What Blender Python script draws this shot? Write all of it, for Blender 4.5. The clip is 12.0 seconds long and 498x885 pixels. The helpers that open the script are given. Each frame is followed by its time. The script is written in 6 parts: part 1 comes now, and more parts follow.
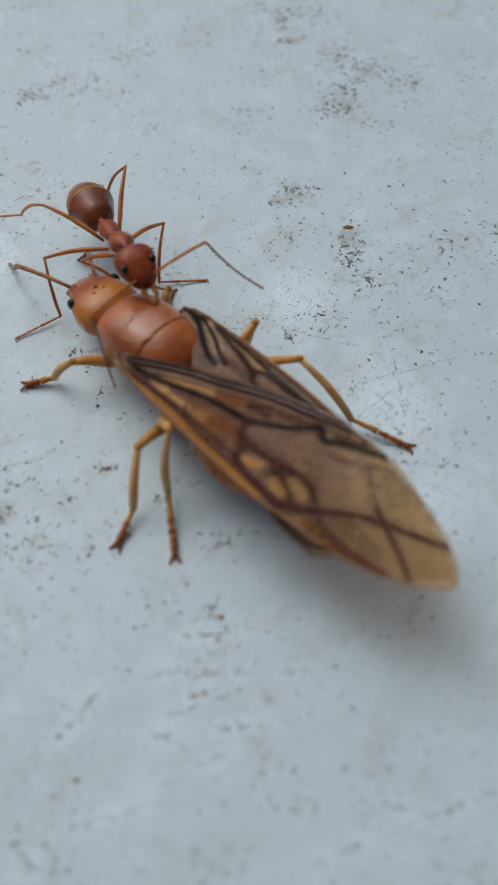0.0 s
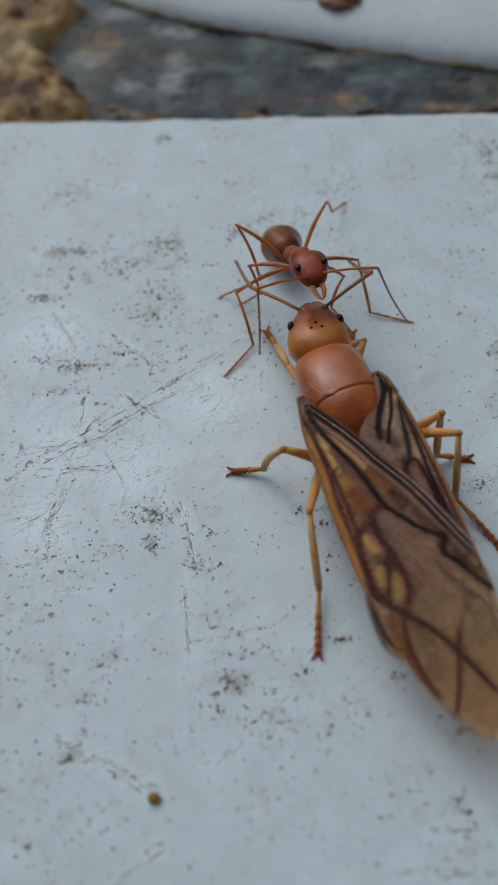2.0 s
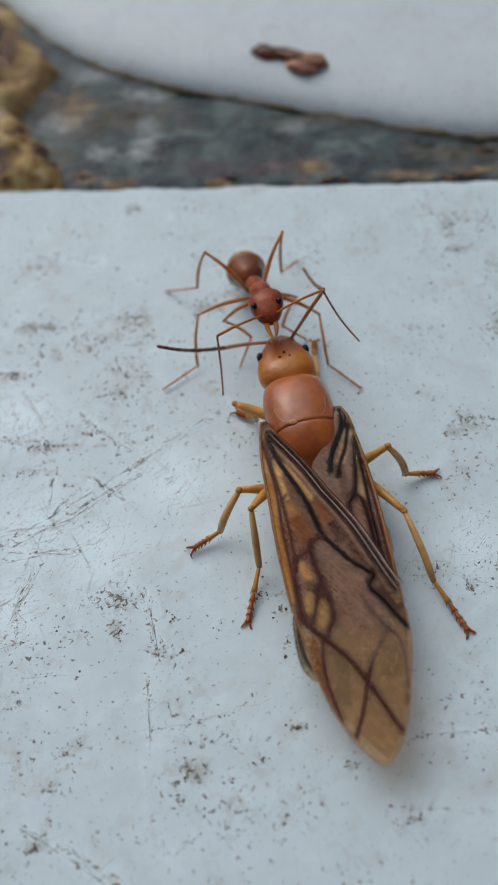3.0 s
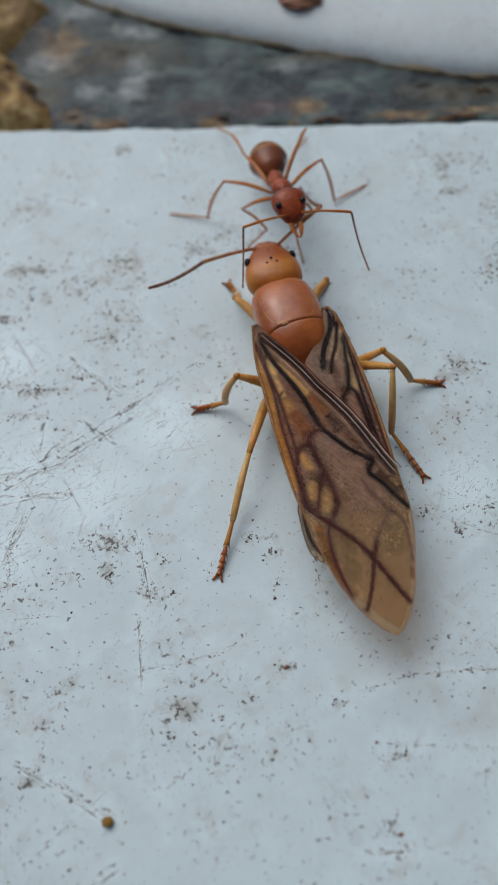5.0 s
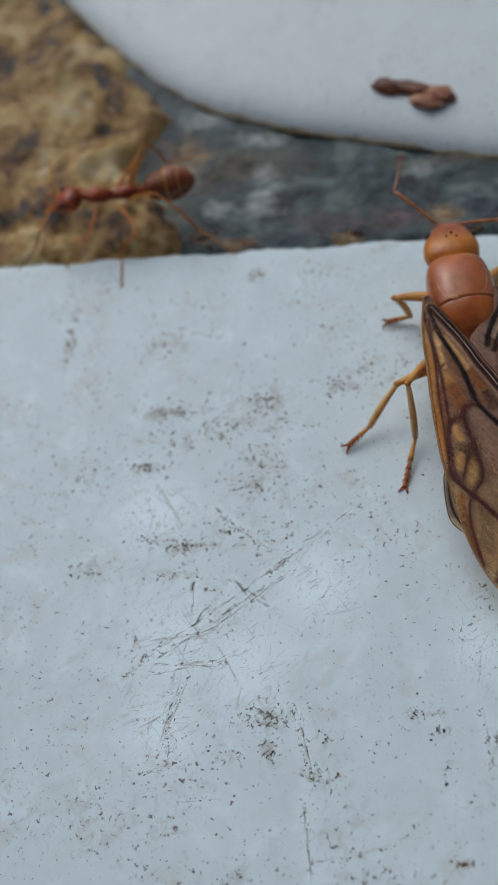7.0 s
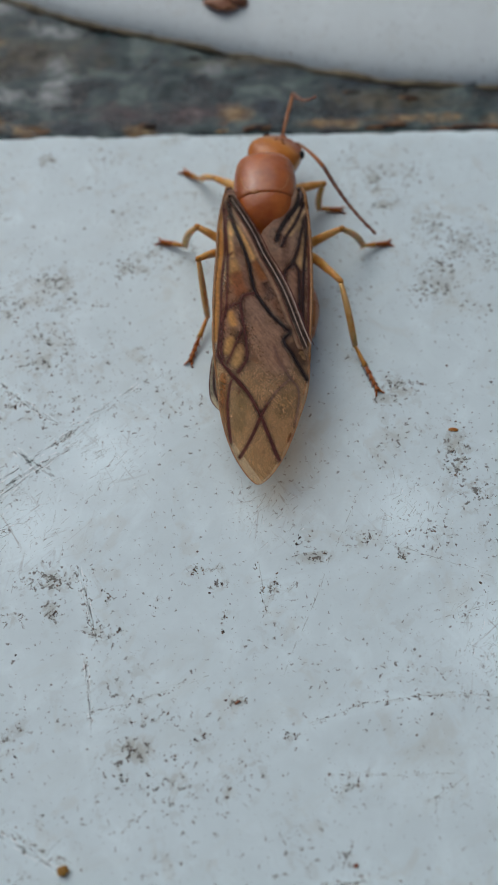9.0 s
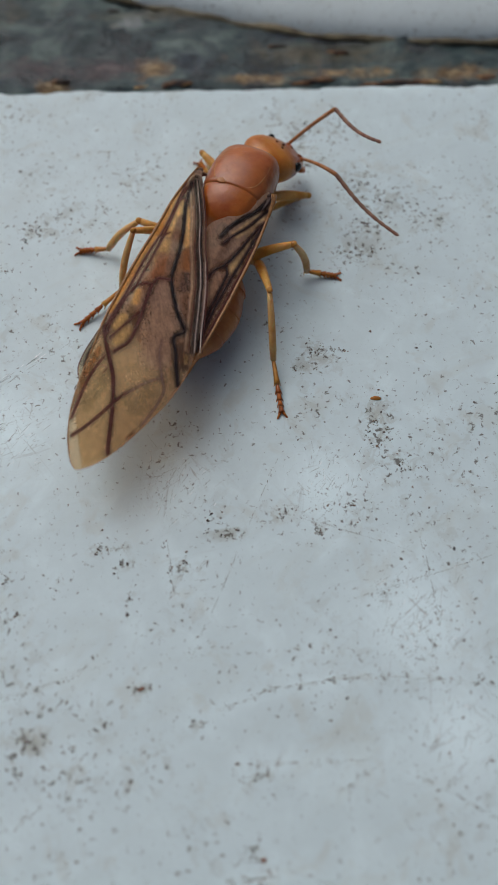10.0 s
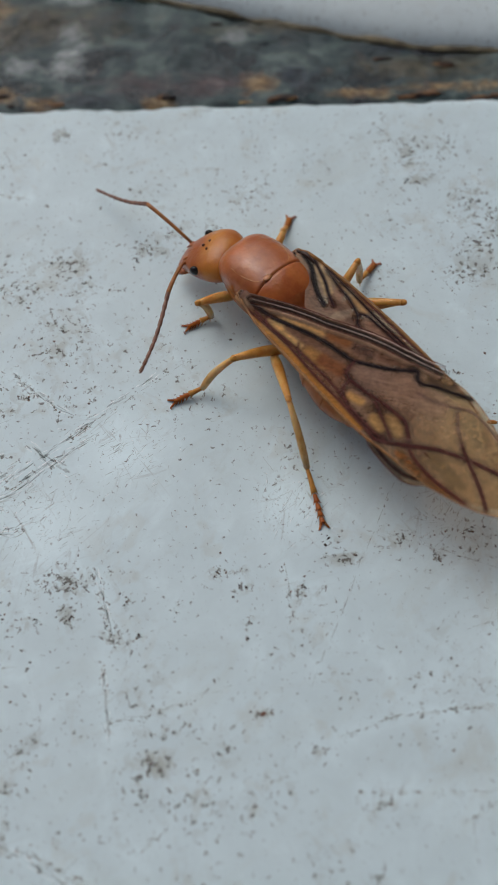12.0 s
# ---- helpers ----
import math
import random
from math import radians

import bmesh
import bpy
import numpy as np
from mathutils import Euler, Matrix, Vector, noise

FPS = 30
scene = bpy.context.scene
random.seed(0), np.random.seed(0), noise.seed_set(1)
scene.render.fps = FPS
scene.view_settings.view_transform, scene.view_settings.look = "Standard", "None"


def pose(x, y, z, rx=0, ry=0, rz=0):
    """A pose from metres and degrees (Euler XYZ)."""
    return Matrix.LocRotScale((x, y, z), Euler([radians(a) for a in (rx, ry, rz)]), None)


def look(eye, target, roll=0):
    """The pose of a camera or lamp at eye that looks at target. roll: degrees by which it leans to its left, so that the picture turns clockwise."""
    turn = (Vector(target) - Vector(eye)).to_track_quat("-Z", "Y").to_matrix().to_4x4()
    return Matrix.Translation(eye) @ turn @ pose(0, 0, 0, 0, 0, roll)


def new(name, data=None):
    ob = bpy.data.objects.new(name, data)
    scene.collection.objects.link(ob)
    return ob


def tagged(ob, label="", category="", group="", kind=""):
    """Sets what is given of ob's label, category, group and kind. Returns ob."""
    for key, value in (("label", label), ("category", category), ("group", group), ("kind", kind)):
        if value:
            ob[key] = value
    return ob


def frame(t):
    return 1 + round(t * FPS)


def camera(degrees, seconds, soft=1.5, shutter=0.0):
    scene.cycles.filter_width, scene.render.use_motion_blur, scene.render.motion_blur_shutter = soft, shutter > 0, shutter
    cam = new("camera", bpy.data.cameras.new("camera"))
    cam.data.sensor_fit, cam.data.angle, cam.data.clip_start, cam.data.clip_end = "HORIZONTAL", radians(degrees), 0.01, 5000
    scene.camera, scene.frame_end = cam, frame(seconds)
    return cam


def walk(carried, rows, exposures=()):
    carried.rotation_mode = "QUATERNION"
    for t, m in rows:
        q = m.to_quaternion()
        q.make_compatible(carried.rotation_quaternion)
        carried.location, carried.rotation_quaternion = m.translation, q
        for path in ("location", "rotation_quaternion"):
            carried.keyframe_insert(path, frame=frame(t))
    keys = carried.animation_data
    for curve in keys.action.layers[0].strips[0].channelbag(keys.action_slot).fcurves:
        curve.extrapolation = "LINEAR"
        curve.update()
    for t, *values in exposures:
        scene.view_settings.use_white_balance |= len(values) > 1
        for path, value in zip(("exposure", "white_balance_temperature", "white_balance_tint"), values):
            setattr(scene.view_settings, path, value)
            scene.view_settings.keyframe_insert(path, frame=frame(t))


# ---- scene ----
# Lengths below are in millimetres and are brought to metres by MM.
MM = 0.001
cam = camera(30.0, 12.0, soft=1.7)
PATH = [
    (0, (5.58, -29.89, 30.84), (4.94, -9.44, -3.54), -2.58),
    (0.5, (1.43, -29.60, 32.88), (-1.96, -8.53, -0.95), -7.11),
    (1, (0.16, -27.19, 34.30), (-4.07, -5.21, 1.15), -8.62),
    (1.5, (-1.00, -25.74, 35.05), (-5.80, -3.76, 1.98), -9.52),
    (2, (-0.53, -25.22, 34.08), (-4.46, -4.03, 0.38), -8.15),
    (2.5, (0.54, -23.73, 35.55), (-2.64, -2.76, 1.64), -6.43),
    (2.7, (1.23, -22.67, 36.28), (-2.41, -1.70, 2.41), -7.98),
    (4.5, (1.00, -21.65, 38.32), (-3.31, -2.40, 3.52), -10.69),
    (5, (1.47, -22.41, 37.01), (-2.27, -3.45, 1.98), -9.13),
    (5.5, (2.93, -22.09, 37.37), (-1.65, -3.70, 2.15), -12.78),
    (6, (0.81, -19.88, 38.41), (-3.33, -0.69, 3.56), -11.95),
    (6.5, (0.16, -15.92, 40.72), (-5.91, 3.88, 6.49), -16.38),
    (6.7, (-0.22, -14.91, 40.29), (-8.71, 3.64, 5.88), -23.00),
    (8.3, (-2.47, -18.43, 38.35), (-6.35, -0.18, 2.97), -10.38),
    (8.5, (-1.44, -18.31, 38.55), (-4.82, -0.43, 2.94), -9.63),
    (9, (0.45, -19.69, 38.03), (0.18, -2.05, 2.14), -1.54),
    (9.5, (1.94, -19.14, 37.21), (1.81, -1.90, 1.12), -1.75),
    (10, (3.26, -19.15, 35.65), (3.97, -2.18, -0.57), 0.79),
    (10.5, (1.99, -18.49, 35.23), (1.51, -1.68, -1.07), -2.87),
    (11, (2.16, -18.47, 36.03), (1.31, -1.84, -0.33), -4.21),
    (11.5, (0.07, -17.46, 36.25), (-1.39, -0.28, 0.16), -5.47),
    (12, (0.30, -17.77, 36.36), (-0.94, -1.26, -0.05), -4.71),
]
EXPOSURE = [
    (0, -0.60, 5800, 6), (0.5, -0.48, 5800, 6), (1, -0.70, 5700, 6), (1.5, -0.80, 5700, 6), (2, -0.84, 5700, 6), (2.5, -0.47, 5800, 6), (4.5, -0.81, 5700, 6), (5, -0.54, 5800, 6),
    (5.5, -0.40, 5850, 6), (6, -0.60, 5800, 6), (6.5, -0.66, 5700, 6), (8.5, -0.62, 5750, 6), (9, -0.63, 5850, 6), (9.5, -0.62, 5960, 6), (10.5, -0.62, 5960, 6), (12, -0.62, 5940, 6)]
walk(cam, [(t, look(Vector(e) * MM, Vector(g) * MM, roll)) for t, e, g, roll in PATH], EXPOSURE)
cam.data.dof.use_dof = True
cam.data.dof.focus_distance = 40 * MM
cam.data.dof.aperture_fstop = 64

# ---- light: overcast daylight, brighter from behind the fixture ----
world = bpy.data.worlds.new("sky")
scene.world = world
world.use_nodes = True
wn = world.node_tree
sky = wn.nodes.new("ShaderNodeTexSky")
sky.sky_type, sky.sun_disc = "NISHITA", False
sky.sun_elevation, sky.sun_rotation = radians(51), radians(-36)
sky.air_density, sky.dust_density, sky.ozone_density = 0.35, 8.0, 0.2
wn.links.new(sky.outputs[0], wn.nodes["Background"].inputs[0])
wn.nodes["Background"].inputs[1].default_value = 0.11
sun = new("sun", bpy.data.lights.new("sun", "SUN"))
sun.data.energy, sun.data.angle, sun.data.color = 0.9, radians(70), (0.99, 1.0, 0.98)
sun.matrix_world = look((-0.19, 0.26, 0.40), (0, 0, 0))


# ---- mesh helpers ----
def finish(bm, smooth=True):
    for v in bm.verts:
        v.co *= MM
    for f in bm.faces:
        f.smooth = smooth


def part(name, bm, material, parent=None, label="", smooth=True):
    """Link a bmesh, drawn in millimetres, as one mesh object."""
    bmesh.ops.recalc_face_normals(bm, faces=bm.faces)
    finish(bm, smooth)
    me = bpy.data.meshes.new(name)
    bm.to_mesh(me)
    bm.free()
    me.materials.append(material)
    ob = new(name, me)
    ob.parent = parent
    if label:
        ob["label"] = label
    return ob


def loft(bm, rings, caps=True):
    """Skin a list of rings with equal numbers of points."""
    made = [[bm.verts.new(p) for p in ring] for ring in rings]
    n = len(made[0])
    for a, b in zip(made, made[1:]):
        for i in range(n):
            bm.faces.new((a[i], a[(i + 1) % n], b[(i + 1) % n], b[i]))
    if caps:
        for ring in (made[0], made[-1]):
            c = bm.verts.new(sum((v.co for v in ring), Vector()) / n)
            for i in range(n):
                bm.faces.new((ring[i], ring[(i + 1) % n], c))
    return made


def body_ring(y, cx, cz, rx, up, down, n=28, p=2.0):
    """A rounded cross section in the plane y: half width rx, height up above and down below (cx, cz)."""
    out = []
    for i in range(n):
        a = 2 * math.pi * i / n
        c, s = math.cos(a), math.sin(a)
        c, s = math.copysign(abs(c) ** (2 / p), c), math.copysign(abs(s) ** (2 / p), s)
        out.append(Vector((cx + rx * c, y, cz + (up if s > 0 else down) * s)))
    return out


def smooth_profile(keys, steps):
    """Cubic interpolation of rows (y, ...) to a finer list."""
    keys = np.array(keys, float)
    u = np.linspace(0, len(keys) - 1, steps)
    out = []
    for x in u:
        i = min(int(x), len(keys) - 2)
        f = x - i
        p0, p1, p2, p3 = keys[max(i - 1, 0)], keys[i], keys[i + 1], keys[min(i + 2, len(keys) - 1)]
        out.append(0.5 * (2 * p1 + (p2 - p0) * f + (2 * p0 - 5 * p1 + 4 * p2 - p3) * f * f + (3 * p1 - p0 - 3 * p2 + p3) * f ** 3))
    return out


def bulge(keys, steps=18, n=28, p=2.0):
    bm = bmesh.new()
    rows = smooth_profile(keys, steps)
    loft(bm, [body_ring(r[0], r[1], r[2], max(r[3], 0.01), max(r[4], 0.01), max(r[5], 0.01), n, p) for r in rows])
    return bm


def tube(bm, points, radii, n=8, flat=1.0):
    """A tube along points; flat squashes it upright."""
    pts = [Vector(q) for q in points]
    rings, side = [], None
    for i, q in enumerate(pts):
        d = (pts[min(i + 1, len(pts) - 1)] - pts[max(i - 1, 0)]).normalized()
        s = d.cross(Vector((0, 0, 1)))
        if s.length < 1e-3:
            s = side or Vector((1, 0, 0))
        s.normalize()
        side = s
        u = s.cross(d).normalized()
        r = radii[i] if isinstance(radii, (list, tuple)) else radii
        rings.append([q + s * (r * math.cos(2 * math.pi * k / n)) + u * (r * flat * math.sin(2 * math.pi * k / n)) for k in range(n)])
    loft(bm, rings)
    return bm


def blob(bm, centre, r, seg=10):
    """An ellipsoid."""
    m = Matrix.LocRotScale(Vector(centre), None, Vector(r))
    bmesh.ops.create_uvsphere(bm, u_segments=seg, v_segments=max(6, seg * 2 // 3), radius=1, matrix=m)
    return bm


def node_material(name):
    m = bpy.data.materials.new(name)
    m.use_nodes = True
    t = m.node_tree
    return m, t, t.nodes["Principled BSDF"]


def add(t, kind, **values):
    n = t.nodes.new(kind)
    for key, value in values.items():
        n.inputs[key].default_value = value
    return n


def ramp(t, source, stops):
    r = t.nodes.new("ShaderNodeValToRGB")
    while len(r.color_ramp.elements) < len(stops):
        r.color_ramp.elements.new(0.5)
    for e, (pos, col) in zip(r.color_ramp.elements, stops):
        e.position, e.color = pos, (*col, 1) if len(col) == 3 else (col[0],) * 3 + (1,)
    t.links.new(source, r.inputs[0])
    return r


def blend(t, fac, a, b, mode="MIX"):
    n = t.nodes.new("ShaderNodeMix")
    n.data_type, n.blend_type = "RGBA", mode
    for socket, value in ((n.inputs[0], fac), (n.inputs[6], a), (n.inputs[7], b)):
        if isinstance(value, (tuple, list)):
            socket.default_value = (*value, 1)
        elif isinstance(value, (int, float)):
            socket.default_value = value
        else:
            t.links.new(value, socket)
    return n.outputs[2]


def coords(t, scale=1000.0, stretch=(1, 1, 1), turn=0.0):
    """Object coordinates in millimetres."""
    c = t.nodes.new("ShaderNodeTexCoord")
    m = t.nodes.new("ShaderNodeMapping")
    m.vector_type = "TEXTURE"
    m.inputs["Scale"].default_value = [1 / (scale * k) for k in stretch]
    m.inputs["Rotation"].default_value = (0, 0, radians(turn))
    t.links.new(c.outputs["Object"], m.inputs[0])
    return m.outputs[0]


def noise_at(t, vec, scale, detail=4.0, rough=0.6, distort=0.0):
    n = add(t, "ShaderNodeTexNoise", Scale=scale, Detail=detail, Roughness=rough, Distortion=distort)
    t.links.new(vec, n.inputs["Vector"])
    return n.outputs["Fac"]


def noise_vector(t, vec, scale, amount):
    """The vector vec, bent by noise."""
    n = add(t, "ShaderNodeTexNoise", Scale=scale, Detail=3.0)
    t.links.new(vec, n.inputs["Vector"])
    m = t.nodes.new("ShaderNodeVectorMath")
    m.operation = "MULTIPLY_ADD"
    m.inputs[1].default_value = (amount,) * 3
    t.links.new(n.outputs["Color"], m.inputs[0])
    t.links.new(vec, m.inputs[2])
    return m.outputs[0]


def bumped(t, shader, height, distance, strength=0.5):
    b = add(t, "ShaderNodeBump", Strength=strength, Distance=distance * MM)
    t.links.new(height, b.inputs["Height"])
    t.links.new(b.outputs[0], shader.inputs["Normal"])


def chitin(name, dark, light, rough=0.3, sss=0.15, grain=3.0, coat=0.3, front=None):
    """Smooth insect cuticle, mottled at two scales and a little translucent."""
    m, t, p = node_material(name)
    v = coords(t)
    big, fine = noise_at(t, v, grain * 0.25, 3), noise_at(t, v, grain * 4, 5)
    c1 = ramp(t, big, [(0.36, dark), (0.64, light)]).outputs[0]
    c2 = blend(t, 0.1, c1, ramp(t, fine, [(0.3, dark), (0.7, light)]).outputs[0])
    if front:
        axes = t.nodes.new("ShaderNodeSeparateXYZ")
        t.links.new(v, axes.inputs[0])
        span = t.nodes.new("ShaderNodeMapRange")
        span.inputs["From Min"].default_value, span.inputs["From Max"].default_value = front[0], front[1]
        t.links.new(axes.outputs[1], span.inputs["Value"])
        c2 = blend(t, product(t, span.outputs[0], 0.85), c2, front[2])
    t.links.new(c2, p.inputs["Base Color"])
    t.links.new(ramp(t, fine, [(0.2, (rough * 0.9,)), (0.8, (rough * 1.1,))]).outputs[0], p.inputs["Roughness"])
    p.inputs["Subsurface Weight"].default_value = sss
    p.inputs["Subsurface Radius"].default_value = (1.0, 0.45, 0.15)
    p.inputs["Subsurface Scale"].default_value = 0.5 * MM
    p.inputs["Coat Weight"].default_value = coat
    p.inputs["Coat Roughness"].default_value = 0.1
    p.inputs["Specular IOR Level"].default_value = 0.16
    bumped(t, p, noise_at(t, v, grain * 0.4, 3, 0.5), 0.22, 0.5)
    return m


def tinted_film(t, p, tint, cover):
    """Let light through the principled surface p in the colour tint; cover is how much of it is opaque."""
    clear = t.nodes.new("ShaderNodeBsdfTransparent")
    mix = t.nodes.new("ShaderNodeMixShader")
    t.links.new(tint, clear.inputs[0])
    t.links.new(cover, mix.inputs[0])
    t.links.new(clear.outputs[0], mix.inputs[1])
    t.links.new(p.outputs[0], mix.inputs[2])
    t.links.new(mix.outputs[0], t.nodes["Material Output"].inputs[0])


def wing_membrane(name):
    """Clear film in the wing's own pigment and painted sheen, with fine wrinkles and creased facets."""
    m, t, p = node_material(name)
    v = coords(t)
    pigment, opacity = t.nodes.new("ShaderNodeAttribute"), t.nodes.new("ShaderNodeAttribute")
    pigment.attribute_name, opacity.attribute_name = "pigment", "opacity"
    fine = noise_at(t, v, 7.0, 5, 0.65, 0.6)
    patch = noise_at(t, coords(t, stretch=(1.3, 0.6, 1), turn=-20), 0.9, 4, 0.6, 1.2)
    tone = blend(t, 1.0, pigment.outputs["Color"], ramp(t, fine, [(0.3, (1.15, 1.06, 0.94)), (0.7, (1.85, 1.68, 1.46))]).outputs[0], "MULTIPLY")
    tone = blend(t, ramp(t, patch, [(0.35, (0.35,)), (0.62, (0.0,))]).outputs[0], tone, blend(t, 1.0, tone, (0.55, 0.48, 0.42), "MULTIPLY"))
    streak = noise_at(t, coords(t, stretch=(2.6, 0.6, 1), turn=35), 2.4, 6, 0.7, 0.8)
    tone = blend(t, 1.0, tone, ramp(t, streak, [(0.34, (0.72, 0.70, 0.68)), (0.66, (1.22, 1.2, 1.16))]).outputs[0], "MULTIPLY")
    t.links.new(tone, p.inputs["Base Color"])
    p.inputs["Roughness"].default_value = 0.3
    p.inputs["Specular IOR Level"].default_value = 0.5
    clear = t.nodes.new("ShaderNodeGamma")
    clear.inputs[1].default_value = 0.07
    t.links.new(tone, clear.inputs[0])
    through_light, body = t.nodes.new("ShaderNodeBsdfTranslucent"), t.nodes.new("ShaderNodeMixShader")
    t.links.new(tone, through_light.inputs[0])
    body.inputs[0].default_value = 0.36
    t.links.new(p.outputs[0], body.inputs[1])
    t.links.new(through_light.outputs[0], body.inputs[2])
    tinted_film(t, body, blend(t, 1.0, clear.outputs[0], (0.97, 0.90, 0.77), "MULTIPLY"), opacity.outputs["Fac"])
    wrinkle = noise_at(t, coords(t, stretch=(1.8, 0.7, 1), turn=40), 2.6, 6, 0.68, 1.2)
    bumped(t, p, wrinkle, 0.22, 0.9)
    return m


def stain_film(name, col, alpha, tint):
    """Half clear pigmented film."""
    m, t, p = node_material(name)
    f = noise_at(t, coords(t), 2.5, 3)
    t.links.new(ramp(t, f, [(0.35, tuple(k * 0.7 for k in col)), (0.65, tuple(k * 1.4 for k in col))]).outputs[0], p.inputs["Base Color"])
    p.inputs["Roughness"].default_value = 0.6
    p.inputs["Specular IOR Level"].default_value = 0.15
    clear = ramp(t, f, [(0.3, tint), (0.7, tuple(min(1, k * 1.2) for k in tint))]).outputs[0]
    cover = ramp(t, f, [(0.35, (alpha * 1.3,)), (0.65, (alpha * 0.6,))]).outputs[0]
    tinted_film(t, p, clear, cover)
    return m


def product(t, *values):
    """The product of several values."""
    out = values[0]
    for value in values[1:]:
        m = t.nodes.new("ShaderNodeMath")
        m.operation = "MULTIPLY"
        for socket, v in ((m.inputs[0], out), (m.inputs[1], value)):
            if isinstance(v, (int, float)):
                socket.default_value = v
            else:
                t.links.new(v, socket)
        out = m.outputs[0]
    return out


def over(t, source, level, shift, amount, width=0.07):
    """How far source, raised by shift times amount, stands over a level; soft at the border."""
    m = t.nodes.new("ShaderNodeMath")
    m.operation = "MULTIPLY_ADD"
    m.inputs[1].default_value = shift
    t.links.new(amount, m.inputs[0])
    t.links.new(source, m.inputs[2])
    return ramp(t, m.outputs[0], [(level, (0,)), (level + width, (1,))]).outputs[0]


def glaze(name, tint, dirt_amount):
    """Worn white glaze: milky clouds, grey smears, hair scratches, painted sky sheen on scuffed areas, and grime where
    the surface is soiled.
    """
    m, t, p = node_material(name)
    v = coords(t)
    soil, scuff_sheen = t.nodes.new("ShaderNodeAttribute"), t.nodes.new("ShaderNodeAttribute")
    soil.attribute_name, scuff_sheen.attribute_name = "soil", "scuff_sheen"
    worn = scuff_sheen.outputs["Fac"]
    strewn = t.nodes.new("ShaderNodeMath")
    strewn.operation = "MAXIMUM"
    t.links.new(soil.outputs["Fac"], strewn.inputs[0])
    t.links.new(ramp(t, noise_at(t, v, 0.22, 4, 0.6, 0.4), [(0.44, (0.03,)), (0.66, (0.38,))]).outputs[0], strewn.inputs[1])
    dirt = strewn.outputs[0]
    base = blend(t, noise_at(t, v, 0.09, 3), tint, tuple(k * 0.9 for k in tint))
    cloud = noise_at(t, v, 0.55, 5, 0.65, 0.6)
    base = blend(t, ramp(t, cloud, [(0.38, (0.30 * dirt_amount,)), (0.56, (0,))]).outputs[0], base, tuple(k * 0.80 for k in tint))
    base = blend(t, ramp(t, cloud, [(0.56, (0,)), (0.72, (0.5 * dirt_amount,))]).outputs[0], base, tuple(min(1, k * 1.13) for k in tint))
    smear = noise_at(t, coords(t, stretch=(0.35, 1, 1), turn=35), 0.35, 6, 0.7, 0.8)
    base = blend(t, ramp(t, smear, [(0.52, (0,)), (0.68, (0.30 * dirt_amount,))]).outputs[0], base, (0.50, 0.54, 0.50))
    olive = noise_at(t, v, 1.3, 5, 0.7, 0.7)
    base = blend(t, product(t, over(t, olive, 0.58, 0.17, dirt), dirt, 0.65 * dirt_amount), base, (0.30, 0.29, 0.235))
    tan = noise_at(t, v, 0.45, 4, 0.6, 0.5)
    base = blend(t, product(t, over(t, tan, 0.60, 0.10, dirt), 0.2 * dirt_amount), base, (0.44, 0.42, 0.34))
    # Whitens the scuffed areas: sky reflection on rough glaze, put into the colour.
    base = blend(t, product(t, worn, 0.75 * dirt_amount), base, tuple(min(1, k * 1.24) for k in tint))
    for turn, sc in ((38, 0.9), (-52, 0.8), (80, 0.7), (12, 0.6)):
        hair = noise_at(t, noise_vector(t, coords(t, stretch=(0.3, 2.4, 1), turn=turn), 0.8, 0.5), sc * 1.3, 6, 0.7, 0.9)
        line = ramp(t, hair, [(0.60, (0,)), (0.67, (1,))]).outputs[0]
        base = blend(t, product(t, line, worn, 0.75 * dirt_amount), base, (0.33, 0.345, 0.33))
        # Pale scratch streaks, with their bright glints put into the colour.
        pale = ramp(t, hair, [(0.34, (1,)), (0.42, (0,))]).outputs[0]
        base = blend(t, product(t, pale, worn, 0.6 * dirt_amount), base, tuple(min(1, k * 1.2) for k in tint))
    crumbs = noise_at(t, v, 4.2, 4, 0.62, 0.5)
    base = blend(t, product(t, over(t, crumbs, 0.645, 0.165, dirt), 0.85 * dirt_amount), base, (0.085, 0.066, 0.05))
    t.links.new(base, p.inputs["Base Color"])
    rough = noise_at(t, v, 1.2, 5)
    t.links.new(ramp(t, rough, [(0.3, (0.34,)), (0.7, (0.6,))]).outputs[0], p.inputs["Roughness"])
    p.inputs["Specular IOR Level"].default_value = 0.36
    bumped(t, p, noise_at(t, v, 2.5, 6, 0.7), 0.05, 0.18)
    return m


def mineral(name, stops, rough, scale, relief, stretch=(0.6, 1.25, 1), wet=0.0):
    """Crusted mineral: large patches broken up by fine grain."""
    m, t, p = node_material(name)
    v = coords(t, stretch=stretch)
    a, b = noise_at(t, v, scale, 4, 0.6, 0.7), noise_at(t, v, scale * 7, 6, 0.7)
    mixed = t.nodes.new("ShaderNodeMath")
    mixed.operation = "MULTIPLY_ADD"
    mixed.inputs[1].default_value = 0.45
    t.links.new(b, mixed.inputs[0])
    t.links.new(a, mixed.inputs[2])
    c = ramp(t, mixed.outputs[0], [(pos + 0.225, col) for pos, col in stops]).outputs[0]
    t.links.new(c, p.inputs["Base Color"])
    t.links.new(ramp(t, a, [(0.4, (rough * (1 - wet),)), (0.6, (rough,))]).outputs[0], p.inputs["Roughness"])
    bumped(t, p, b, relief, 0.9)
    return m


